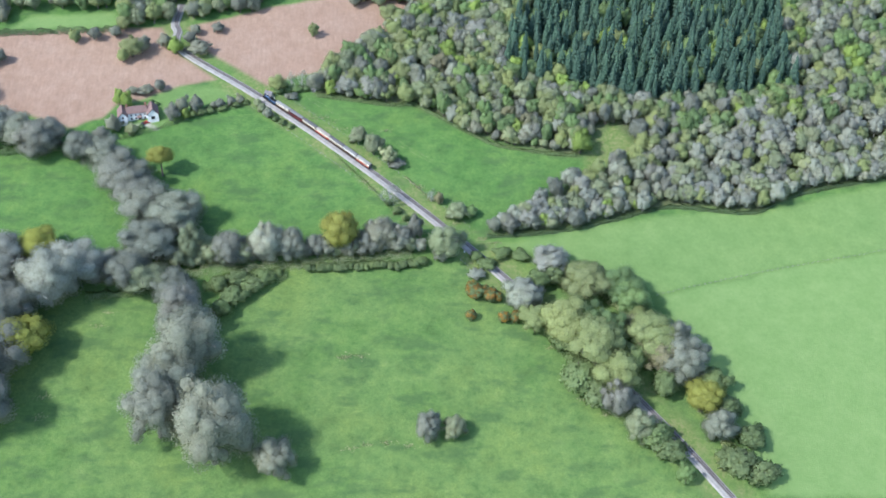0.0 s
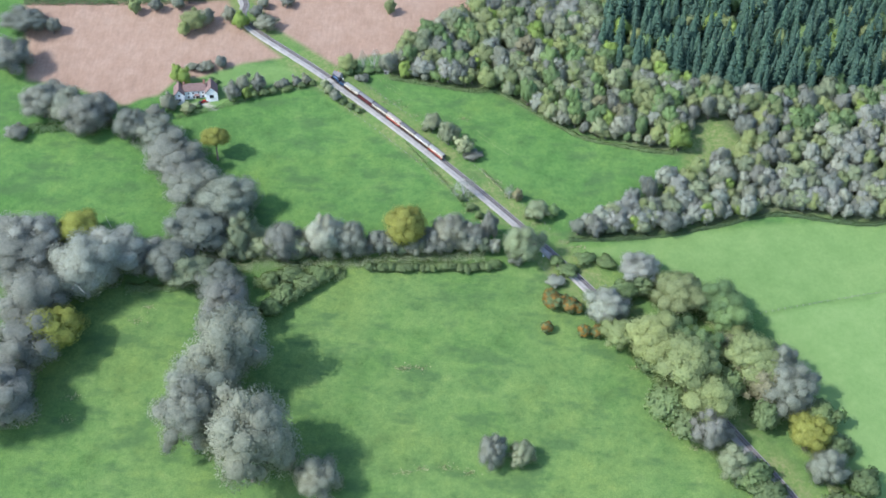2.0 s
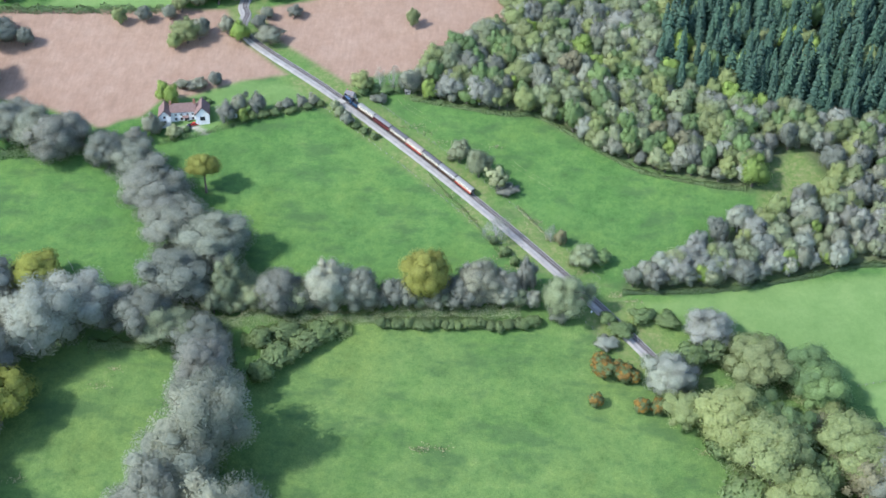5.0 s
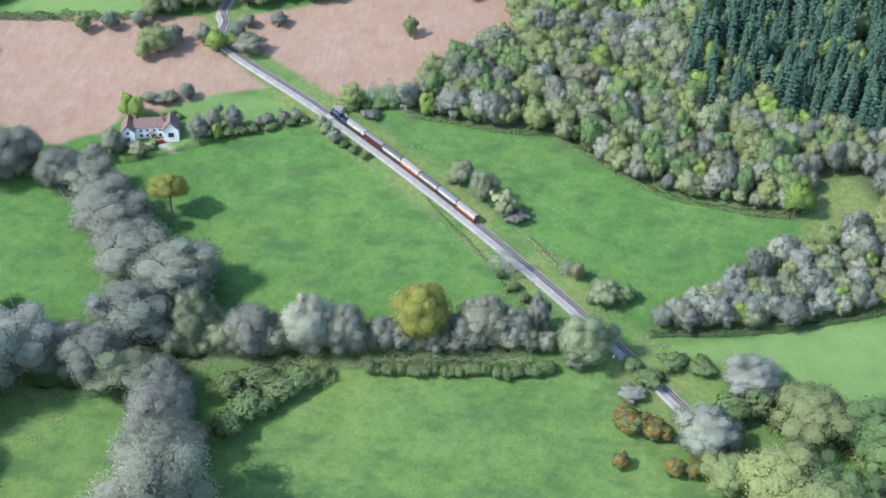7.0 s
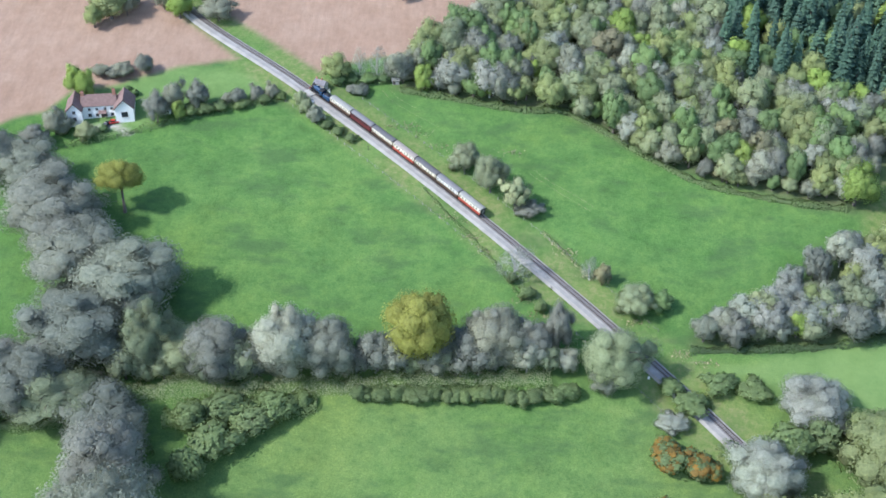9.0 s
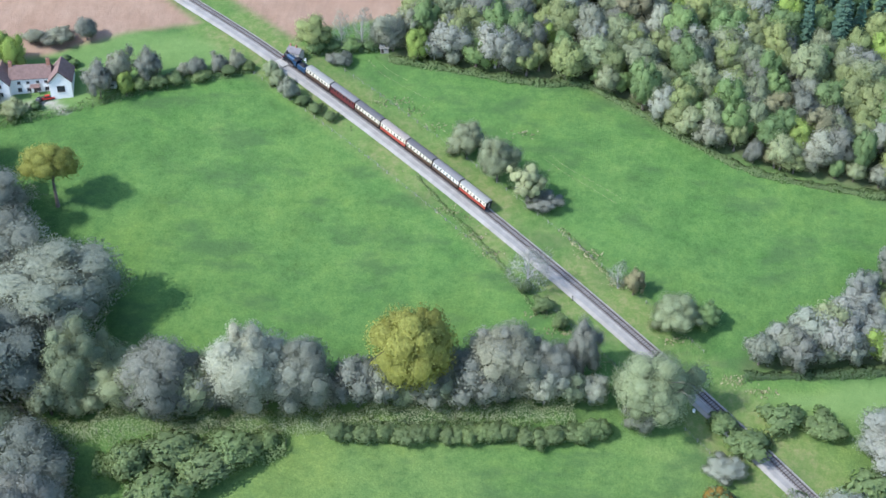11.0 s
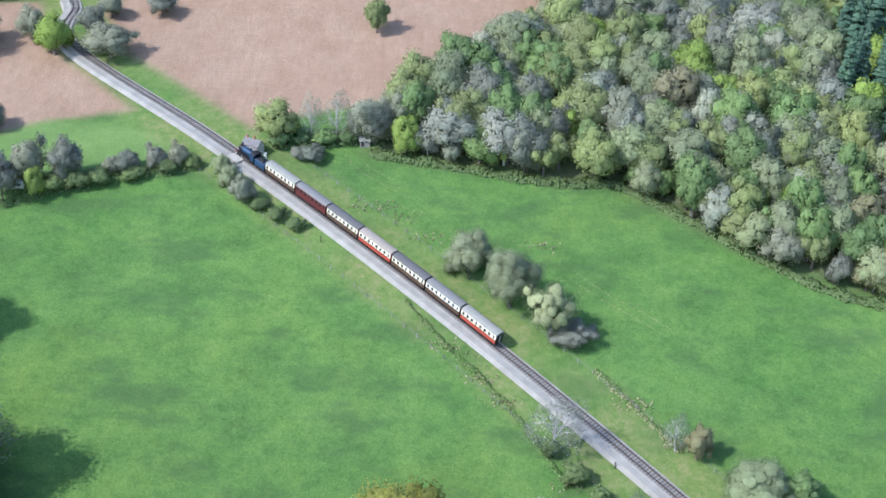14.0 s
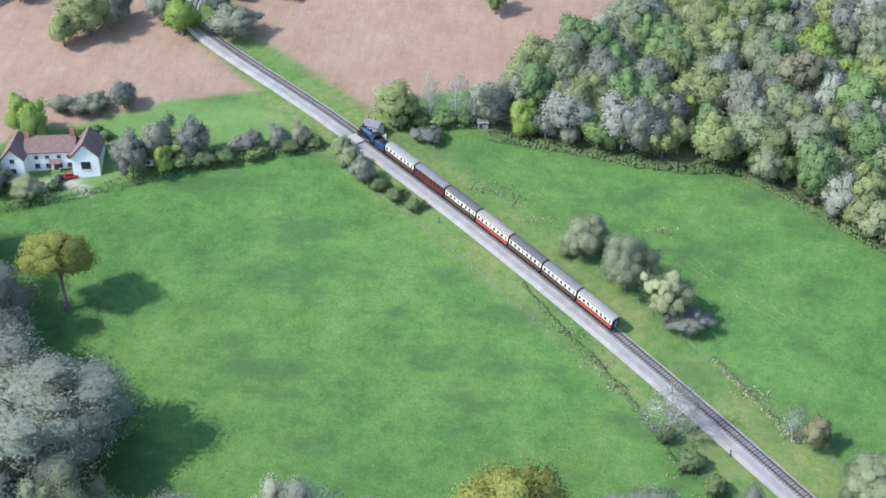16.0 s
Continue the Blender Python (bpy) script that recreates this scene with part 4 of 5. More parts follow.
# ---- by the crossing ----
planted("olive", [(-43.7, 75.8, 13.2, 9.7)], "yellow-green tree at the field corner")
planted("sparse", [(-35.2, 77.3, 13.9, 5.8), (-28.4, 78.2, 13.9, 8.3)], group="bare trees on the field edge")
planted("bare", [(-19.0, 77.8, 14.0, 12.4), (-23.1, 78.1, 11.4, 6.9)], group="bare trees on the field edge")
planted("shrub", [(-42.7, 74.2, 6.7, 6.9), (-37.4, 76.0, 4.5, 6.2), (-31.3, 76.8, 4.6, 8.3), (-25.9, 77.5, 4.3, 6.9)], "dark holly bush on the field edge")
hedge([(-47.5, 73.4), (-40.8, 74.5), (-31.2, 75.6), (-23.1, 76.9)], 3, 2.6, M_HEDGE, "dark trimmed hedge along the field edge", 16, 0.5)

# ---- trees in the ploughed land ----
RED_T = "trees in the ploughed field"
planted("olive", [(-136.6, 108.4, 15.2, 14.5), (-142.1, 103.0, 10.9, 7.8), (-174.2, 121.2, 11.2, 8.0), (29.2, 139.1, 13.1, 12.8), (-21.3, 125.1, 11.7, 7.8)], "solitary tree in the red ploughed field", RED_T)
planted("bare", [(-162.2, 123.0, 10.9, 7.0), (-148.9, 125.3, 9.6, 7.5), (-83.8, 130.3, 8.3, 7.7), (-219.7, 104.0, 11.6, 9.3), (-130.7, 110.6, 13.8, 8.0), (-129.0, 116.0, 10.7, 6.4)], "bare solitary tree in the red ploughed field", RED_T)
planted("lime", [(-109.6, 110.1, 12.7, 10.7)], "yellow-green tree beside the railway")
planted("bare", [(-93.9, 109.6, 10.9, 12.3), (-100.9, 119.5, 10.2, 9.2), (-116.5, 115.0, 12.4, 8.1), (-97.9, 128.5, 7.9, 7.1)], group="trees beside the far line")
hedge([(-243.0, 128.4), (-202.6, 129.8), (-147.1, 131.5)], 4, 4, M_HEDGE, "far hedge along the ploughed field", 10, 0.9)

# ---- the far woods ----
FAR_W = [("green", 5), ("bare", 4), ("olive", 3), ("bud", 3)]


def far_tree(x, y):
    h = random.uniform(11, 16)
    plant(weighted(FAR_W), x, y, h, h * random.uniform(0.75, 0.95), "tree in the far wood", "far wood")


scatter([(-145.0, 129.2), (-118.8, 134.0), (-108.1, 136.4), (-53.2, 151.3), (-46.0, 163.8), (-74.3, 183.5), (-150.8, 180.4)], 8.0, far_tree, lambda x, y: track_distance(x, y) > 5)
scatter([(3.1, 149.7), (33.0, 152.6), (57.6, 158.0), (63.3, 178.9), (5.6, 177.6)], 8.0, far_tree)
scatter([(-248.0, 147.3), (-151.7, 149.9), (-152.8, 181.6), (-255.9, 177.9)], 9.0, far_tree)
scatter([(-244.5, 133.9), (-219.4, 135.2), (-220.7, 148.9), (-248.2, 148.5)], 8.0, far_tree)

# ---- the wood on the hill ----
EDGE = [("green", 5), ("olive", 7), ("bud", 6), ("bare", 4), ("lime", 1), ("rust", 0.8), ("silver", 2)]
DEEP = [("green", 5), ("olive", 6), ("bud", 6), ("bare", 6), ("lime", 0.8), ("silver", 4), ("rust", 0.4)]
BROOK = [("silver", 8), ("bare", 4), ("bud", 4), ("olive", 2.6), ("lime", 0.2)]
BROOKSIDE = [(141.5, 7.9), (75.1, -41.0), (122.1, -38.1), (188.6, -22.0), (241.8, -27.2), (268.8, -14.6), (359.2, 2.6), (386.6, 59.3), (293.0, 39.0), (210.5, 30.3), (168.0, 11.9)]


def wood_tree(x, y):
    if inside(FIRS, x, y):
        if random.random() < 0.85:
            h = random.uniform(19, 29)
            plant("fir", x, y, h, h * random.uniform(0.36, 0.46), "", "fir plantation")
        else:
            h = random.uniform(13, 17)
            plant(weighted([("lime", 1), ("olive", 2), ("green", 3)]), x, y, h, h * 0.8, "", "hill wood")
        return
    brook = inside(BROOKSIDE, x, y)
    h = random.uniform(9, 15) if brook else random.uniform(10.5, 17)
    plant(weighted(BROOK if brook else (EDGE if random.random() < 0.5 else DEEP)), x, y, h, h * random.uniform(0.66, 0.9), "", "hill wood")


hedge([(-19.6, 72.5), (25.0, 62.9), (41.3, 62.8), (58.7, 51.5), (75.6, 38.5), (90.7, 28.7), (118.6, 21.9), (138.2, 19.2)], 3.0, 2.0, M_HEDGE, "undergrowth along the wood's lower edge", 22, 0.7, "undergrowth", "thicket")
hedge([(77.7, -41.2), (122.2, -37.6), (154.6, -30.6), (188.6, -22.0), (216.6, -25.4), (241.9, -26.6), (268.8, -14.6), (341.7, 0.1)], 3.0, 2.0, M_HEDGE, "undergrowth along the brook's edge", 22, 0.7, "undergrowth", "thicket")


def edge_trees(pts, table, lo, hi, back=1.0):
    for i, p in enumerate(smooth_line(pts, 5.5)):
        h = random.uniform(lo, hi)
        plant(weighted(table), p.x + random.uniform(-1, 1), p.y + back + random.uniform(0, 3), h, h * random.uniform(0.75, 1.0), "", "wood edge")


edge_trees([(-10.7, 69.4), (25.1, 65.0), (41.5, 64.4), (58.8, 53.1), (75.7, 40.0), (90.8, 30.1), (118.9, 23.9), (138.6, 21.1)], EDGE, 6, 12, 1.5)
edge_trees([(81.9, -38.9), (122.6, -35.7), (155.1, -28.5), (189.3, -19.4), (217.5, -22.9), (242.8, -24.5), (269.6, -12.4), (343.0, 3.0)], BROOK, 7, 13, 1.5)
scatter(WOOD, 7.2, wood_tree, lambda x, y: not inside(GULLY, x, y))
planted("sparse", [(72.0, 85.4, 11.2, 6.1), (72.2, 88.6, 9.4, 5.5)], "dead white tree standing in the wood")

# kinds of plant that came up nowhere are taken away
for some in KINDS.values():
    for ob in some:
        if ob.name not in used:
            for child in list(ob.children):
                bpy.data.objects.remove(child)
            bpy.data.objects.remove(ob)


# ---- the train, standing on the line ----
ARC = [0.0]
for a, b in zip(CENTRE, CENTRE[1:]):
    ARC.append(ARC[-1] + (b - a).length)


def on_track(s):
    """The pose at s metres along the line: x ahead, z up, on the rails."""
    i = min(max(int(np.searchsorted(ARC, s)) - 1, 0), len(CENTRE) - 2)
    u = (s - ARC[i]) / (ARC[i + 1] - ARC[i])
    p = CENTRE[i].lerp(CENTRE[i + 1], u)
    d = CENTRE[min(i + 2, len(CENTRE) - 1)] - CENTRE[max(i - 1, 0)]
    z = rise(p.y) + RAILTOP
    ahead = Vector((d.x, d.y, SLOPE * d.y)).normalized()
    side = Vector((0, 0, 1)).cross(ahead).normalized()
    up = ahead.cross(side)
    return Matrix(((ahead.x, side.x, up.x, p.x), (ahead.y, side.y, up.y, p.y), (ahead.z, side.z, up.z, z), (0, 0, 0, 1)))


REAR = Vector((11.5, 11.2))
s_rear = ARC[min(range(len(CENTRE)), key=lambda i: (CENTRE[i] - REAR).length)]
CAR, GAP = 10.7, 0.38


def wheelset(parent, x, r=0.42):
    for y in (-0.74, 0.74):
        wheel = part("wheel", a_tube((x, y - 0.06, r), (x, y + 0.06, r), r, r, sides=14), M_BLACK, parent)


def carriage(s, lower, upper, roof, label, end_dark=False, windows=8):
    c = thing("railway_carriage", on_track(s + CAR / 2), label, "railway carriage", "carriages of the train")
    L, W2 = CAR / 2, 1.26
    part("body", a_box(-L, L, -W2, W2, 0.95, 1.98, bevel=0.05), lower, c, "lower body panels")
    part("upper_panel", a_box(-L + 0.01, L - 0.01, -W2 + 0.015, W2 - 0.015, 1.985, 3.22), upper, c, "window band of the body")
    arch = [(-W2 - 0.03, 3.22)] + [(-(W2 + 0.03) * math.cos(a), 3.28 + 0.5 * math.sin(a)) for a in [math.pi * k / 10 for k in range(11)]] + [(W2 + 0.03, 3.22)]
    part("roof", a_prism(arch, 0, -L - 0.04, L + 0.04), roof, c, "curved canvas roof")
    for k in range(4):
        x = -L + CAR * (k + 0.5) / 4
        part("roof_vent", a_tube((x, 0.35 * (-1) ** k, 3.70), (x, 0.35 * (-1) ** k, 3.86), 0.13, 0.09, sides=8), roof, c)
    for side in (-1, 1):
        for k in range(windows):
            x = -L + CAR * (k + 0.5) / windows
            w = 0.36 if k % 4 else 0.24
            y = side * (W2 - 0.012)
            part("window", a_box(x - w, x + w, y - 0.02, y + 0.02, 2.2, 2.98, bevel=0.015), M_GLASS, c)
        part("waist_line", a_box(-L, L, side * W2 - 0.012, side * W2 + 0.016, 1.94, 2.02), M_BLACK if lower is not M_MAROON else M_MAROON, c)
        part("footboard", a_box(-L + 0.3, L - 0.3, side * (W2 - 0.02) - 0.1, side * (W2 - 0.02) + 0.1, 0.72, 0.78), M_BLACK, c)
    for side in (-1, 1):
        g = part("gangway", a_box(side * L - 0.16, side * L + 0.16, -0.55, 0.55, 1.1, 3.15, bevel=0.05), M_BLACK, c)
        part("end_panel", a_box(side * L - 0.02, side * L + 0.03, -W2 + 0.02, W2 - 0.02, 1.0, 3.3), M_BLACK if end_dark else lower, c, "carriage end")
        for y in (-0.75, 0.75):
            part("buffer", a_tube((side * L, y, 1.02), (side * (L + 0.28), y, 1.02), 0.16, 0.2, sides=10), M_BLACK, c)
    if end_dark:
        part("end_door", a_box(-L - 0.20, -L - 0.165, -0.3, 0.3, 1.25, 2.9), M_ROOF_PALE, c, "pale gangway door")
    part("underframe", a_box(-L + 0.2, L - 0.2, -0.9, 0.9, 0.55, 0.94), M_BLACK, c)
    part("battery_box", a_box(-0.9, 0.7, -1.15, 1.15, 0.36, 0.85, bevel=0.03), M_BLACK, c)
    for x in (-L + 1.7, L - 1.7):
        bogie = part("bogie", a_box(x - 1.25, x + 1.25, -1.02, 1.02, 0.34, 0.62, bevel=0.05), M_BLACK, c)
        for dx in (-0.8, 0.8):
            for y in (-0.74, 0.74):
                part("wheel", a_tube((x + dx, y - 0.06, 0.42), (x + dx, y + 0.06, 0.42), 0.42, 0.42, sides=14), M_BLACK, bogie)
    return c


LIVERIES = [
    (M_RED, M_CREAM, M_ROOF_PALE, "crimson and cream carriage with a pale roof, last in the train", True),
    (M_CHOC, M_WHITEISH, M_ROOF_GREY, "chocolate and pale cream carriage with a grey roof", False),
    (M_CHOC, M_CREAM, M_ROOF_DARK, "chocolate and cream carriage with a dark grey roof", False),
    (M_RED, M_CREAM, M_ROOF_TAN, "crimson and cream carriage with a tan roof", False),
    (M_CHOC, M_CREAM, M_ROOF_DARK, "chocolate and cream carriage with a dark brown roof", False),
    (M_MAROON, M_MAROON, M_ROOF_GREY, "all-maroon carriage with a light grey roof", False),
    (M_CHOC, M_CREAM, M_ROOF_PALE, "chocolate and cream carriage with a pale roof, behind the engine", False),
]
s_at = s_rear
for lower, upper, roof, label, dark in LIVERIES:
    carriage(s_at, lower, upper, roof, label, dark)
    s_at += CAR + GAP


def locomotive(s):
    """A tender engine, chimney first."""
    e = thing("steam_locomotive", on_track(s), "dark blue and black steam locomotive at the train's head", "locomotive")
    part("running_plate", a_box(0.1, 6.6, -1.28, 1.28, 1.12, 1.22), M_BLACK, e)
    part("frame", a_box(0.2, 6.5, -0.62, 0.62, 0.5, 1.12), M_BLACK, e)
    part("boiler", a_tube((1.7, 0, 2.12), (5.0, 0, 2.12), 0.84, 0.76, sides=20), M_ENGINE, e, "dark blue boiler")
    part("firebox", a_box(1.0, 2.3, -0.80, 0.80, 1.2, 2.95, bevel=0.18), M_ENGINE, e)
    part("smokebox", a_tube((5.0, 0, 2.12), (6.2, 0, 2.12), 0.80, 0.80, sides=20), M_BLACK, e)
    part("smokebox_door", a_tube((6.2, 0, 2.12), (6.32, 0, 2.12), 0.7, 0.5, sides=20), M_BLACK, e)
    part("chimney", a_tube((5.65, 0, 2.85), (5.65, 0, 3.6), 0.22, 0.28, sides=14), M_BLACK, e)
    dome = bmesh.new()
    bmesh.ops.create_uvsphere(dome, u_segments=14, v_segments=8, radius=0.36)
    bmesh.ops.transform(dome, matrix=Matrix.Translation((3.6, 0, 2.95)) @ Matrix.Diagonal((1, 1, 1.15, 1)), verts=dome.verts)
    part("dome", dome, M_ENGINE, e)
    part("safety_valve", a_tube((2.4, 0, 2.9), (2.4, 0, 3.25), 0.12, 0.08, sides=10), M_BLACK, e)
    for y in (-1.2, 1.2):
        part("cab_side", a_box(0.0, 1.1, y - 0.03, y + 0.03, 1.2, 3.0), M_ENGINE, e)
    part("cab_front", a_box(1.08, 1.14, -1.2, 1.2, 1.2, 3.05), M_ENGINE, e)
    roof = [(-1.3, 3.0), (-1.2, 3.22), (-0.7, 3.42), (0, 3.5), (0.7, 3.42), (1.2, 3.22), (1.3, 3.0)]
    part("cab_roof", a_prism(roof, 0, -0.25, 1.25), M_BLACK, e)
    part("buffer_beam", a_box(6.5, 6.66, -1.25, 1.25, 0.85, 1.3), M_RED, e, "red buffer beam")
    for y in (-0.75, 0.75):
        part("buffer", a_tube((6.66, y, 1.05), (7.0, y, 1.05), 0.15, 0.2, sides=10), M_BLACK, e)
    for y in (-1.1, 1.1):
        part("cylinder", a_tube((5.1, y, 0.75), (6.1, y, 0.75), 0.3, 0.3, sides=12), M_BLACK, e)
        part("connecting_rod", a_box(1.4, 5.2, y - 0.04, y + 0.04, 0.62, 0.74), M_ROOF_GREY, e)
        for x in (1.3, 2.6, 3.9):
            part("driving_wheel", a_tube((x, y * 0.68 - 0.07, 0.62), (x, y * 0.68 + 0.07, 0.62), 0.62, 0.62, sides=18), M_BLACK, e)
        for x in (5.3, 6.0):
            part("leading_wheel", a_tube((x, y * 0.68 - 0.06, 0.38), (x, y * 0.68 + 0.06, 0.38), 0.38, 0.38, sides=14), M_BLACK, e)
    return e


def tender(s):
    c = thing("tender", on_track(s), "dark blue coal tender behind the engine", "tender")
    part("tank", a_box(0, 3.7, -1.25, 1.25, 1.05, 2.55, bevel=0.06), M_ENGINE, c)
    part("frame", a_box(-0.05, 3.75, -1.1, 1.1, 0.55, 1.04), M_BLACK, c)
    heap = bmesh.new()
    bmesh.ops.create_grid(heap, x_segments=12, y_segments=8, size=1.0)
    for v in heap.verts:
        edge = max(abs(v.co.x), abs(v.co.y))
        v.co = Vector((2.1 + v.co.x * 1.4, v.co.y * 1.05, 2.5 + 0.4 * (1 - edge ** 2) + random.uniform(-0.05, 0.08)))
    part("coal", heap, M_COAL, c, "heaped black coal")
    for x in (0.6, 1.85, 3.1):
        for y in (-0.74, 0.74):
            part("wheel", a_tube((x, y - 0.06, 0.48), (x, y + 0.06, 0.48), 0.48, 0.48, sides=14), M_BLACK, c)
    return c


tender(s_at)
locomotive(s_at + 4.1)


# ---- the farmhouse ----
def gable_block(parent, x0, x1, y0, y1, eave, ridge, along, wall, over=0.35):
    """Walls with gables and a two-pitch tiled roof; along: 'x' or 'y' is the ridge's way."""
    if along == "x":
        m = (y0 + y1) / 2
        part("wall", a_prism([(y0, -1.0), (y1, -1.0), (y1, eave), (m, ridge - 0.12), (y0, eave)], 0, x0, x1), wall, parent, "white rendered walls")
        for s, e in ((y0 - over, -1), (y1 + over, 1)):
            drop = (ridge - eave) * over / (m - y0)
            t = 0.16
            prof = [(s, eave - drop), (m, ridge), (m, ridge + t), (s, eave - drop + t)]
            tiled(parent, prof, 0, x0 - over, x1 + over)
        part("ridge_tiles", a_tube((x0 - over, m, ridge + 0.12), (x1 + over, m, ridge + 0.12), 0.13, 0.13, sides=8), M_TILE, parent)
    else:
        m = (x0 + x1) / 2
        part("wall", a_prism([(x0, -1.0), (x1, -1.0), (x1, eave), (m, ridge - 0.12), (x0, eave)], 1, y0, y1), wall, parent, "white rendered walls")
        for s, e in ((x0 - over, -1), (x1 + over, 1)):
            drop = (ridge - eave) * over / (m - x0)
            t = 0.16
            prof = [(s, eave - drop), (m, ridge), (m, ridge + t), (s, eave - drop + t)]
            tiled(parent, prof, 1, y0 - over, y1 + over)
        part("ridge_tiles", a_tube((m, y0 - over, ridge + 0.12), (m, y1 + over, ridge + 0.12), 0.13, 0.13, sides=8), M_TILE, parent)
        for s in (x0, x1):
            part("barge_board", a_prism([(s + (0.3 if s < m else -0.3) * 0 - (over if s < m else -over), eave - (ridge - eave) * over / (m - x0) - 0.2), (m, ridge - 0.2), (m, ridge + 0.02), (s - (over if s < m else -over), eave - (ridge - eave) * over / (m - x0))], 1, y0 - over - 0.06, y0 - over - 0.005), M_TIMBER, parent, "dark barge board")


def tiled(parent, prof, axis, a, b):
    """A roof slope with courses of tiles standing slightly proud of one another."""
    (s0, z0), (s1, z1), _, _ = prof
    slope = part("roof", a_prism(prof, axis, a, b), M_TILE, parent, "red-brown clay tile roof")
    n = 10
    for k in range(n):
        u0, u1 = k / n, (k + 1) / n
        p, q = (s0 + (s1 - s0) * u0, z0 + (z1 - z0) * u0 + 0.16), (s0 + (s1 - s0) * u1, z0 + (z1 - z0) * u1 + 0.16)
        part("tile_course", a_prism([(p[0], p[1]), (q[0], q[1]), (q[0], q[1] + 0.02), (p[0], p[1] + 0.07)], axis, a, b), M_TILE, slope)


def window(parent, x, z, w, h, y, depth=0.06):
    f = part("window", a_box(x - w / 2, x + w / 2, y - depth, y + 0.05, z, z + h), M_TIMBER if w > 1.4 else M_GREYTIMBER, parent)
    n = 3 if w > 1.4 else 2
    for k in range(n):
        x0 = x - w / 2 + 0.06 + (w - 0.06) * k / n
        part("pane", a_box(x0, x0 + (w - 0.06) / n - 0.06, y - depth - 0.012, y - depth - 0.002, z + 0.07, z + h - 0.07), M_GLASS, f)
    part("sill", a_box(x - w / 2 - 0.08, x + w / 2 + 0.08, y - depth - 0.12, y, z - 0.09, z - 0.005), M_STONE, f)


def farmhouse():
    a, b = Vector((-115.8, 52.2)), Vector((-121.2, 50.5))
    turn = math.degrees(math.atan2((a - b).y, (a - b).x)) * 0.6
    h = thing("farmhouse", pose(a.x, a.y, ground_z(a.x, a.y) - 0.1, 0, 0, turn), "white farmhouse with red-brown tiled roofs and two gables", "house")
    gable_block(h, -5.4, 0.0, 0.0, 8.0, 5.0, 7.9, "y", M_RENDER)
    gable_block(h, -15.2, -5.4, 3.2, 8.6, 4.8, 7.2, "x", M_RENDER)
    gable_block(h, -19.6, -15.2, 0.4, 8.6, 4.7, 7.2, "y", M_RENDER)
    window(h, -2.7, 1.9, 1.9, 1.7, 0.0)
    for x in (-6.6, -8.6, -11.0, -13.2):
        window(h, x, 3.1, 0.8, 0.8, 3.2)
        window(h, x, 0.9, 1.0, 1.1, 3.2)
    window(h, -17.4, 1.2, 1.1, 1.2, 0.4)
    window(h, -17.4, 3.6, 0.9, 1.0, 0.4)
    door = part("door", a_box(-9.9, -9.0 + 0.1, 3.12, 3.22, 0, 2.05), M_TIMBER, h, "dark timber front door")
    part("porch_roof", a_prism([(1.9, 2.3), (3.25, 2.9), (3.25, 3.0), (1.9, 2.4)], 0, -10.6, -8.2), M_TILE, h)
    for x in (-10.5, -8.3):
        part("porch_post", a_box(x - 0.07, x + 0.07, 1.95, 2.1, 0, 2.35), M_TIMBER, h)
    for x, y, z in ((-5.7, 5.9, 8.9), (-15.0, 5.9, 8.4)):
        ch = part("chimney", a_box(x - 0.45, x + 0.45, y - 0.4, y + 0.4, 5.8, z, bevel=0.03), M_BRICK, h, "brick chimney stack")
        for dx in (-0.2, 0.2):
            part("chimney_pot", a_tube((x + dx, y, z), (x + dx, y, z + 0.45), 0.13, 0.1, sides=10), M_TILE, ch)
    h.scale = (1.22, 1.22, 1.15)
    return h


farmhouse()


def car(x, y, turn, paint, label):
    c = thing("parked_car", pose(x, y, ground_z(x, y) + 0.0, 0, 0, turn), label, "car")
    part("body", a_box(-1.9, 1.9, -0.82, 0.82, 0.28, 0.85, bevel=0.14), paint, c)
    part("cabin", a_prism([(-1.5, 0.83), (1.0, 0.83), (0.45, 1.38), (-1.1, 1.38)], 1, -0.7, 0.7), M_GLASS, c)
    part("roof", a_box(-1.05, 0.4, -0.68, 0.68, 1.36, 1.43, bevel=0.03), paint, c)
    for wx in (-1.2, 1.2):
        for wy in (-0.78, 0.78):
            w = part("wheel", a_tube((wx, wy - 0.09, 0.3), (wx, wy + 0.09, 0.3), 0.3, 0.3, sides=14), M_RUBBER, c)
            part("hub", a_tube((wx, wy - 0.1, 0.3), (wx, wy + 0.1, 0.3), 0.17, 0.17, sides=10), M_ROOF_PALE, w)


car(*(-123.2, 51.1), 20, M_CAR_RED, "red car parked in front of the farmhouse")
car(*(-125.5, 50.2), 70, M_CAR_DARK, "dark car parked in front of the farmhouse")


def caravan():
    x, y = (-104.7, 56.2)
    c = thing("caravan", pose(x, y, ground_z(x, y) + 0.35, 0, 0, 10), "small white caravan behind the lane hedge", "caravan")
    part("body", a_box(-1.6, 1.6, -0.95, 0.95, 0, 2.0, bevel=0.25), M_WHITE, c)
    part("window", a_box(-0.9, 0.9, -0.99, -0.94, 0.95, 1.5), M_GLASS, c)
    part("drawbar", a_box(1.6, 2.5, -0.06, 0.06, -0.1, 0.02), M_BLACK, c)
    for wy in (-0.85, 0.85):
        part("wheel", a_tube((0, wy - 0.08, -0.05), (0, wy + 0.08, -0.05), 0.3, 0.3, sides=12), M_RUBBER, c)


caravan()


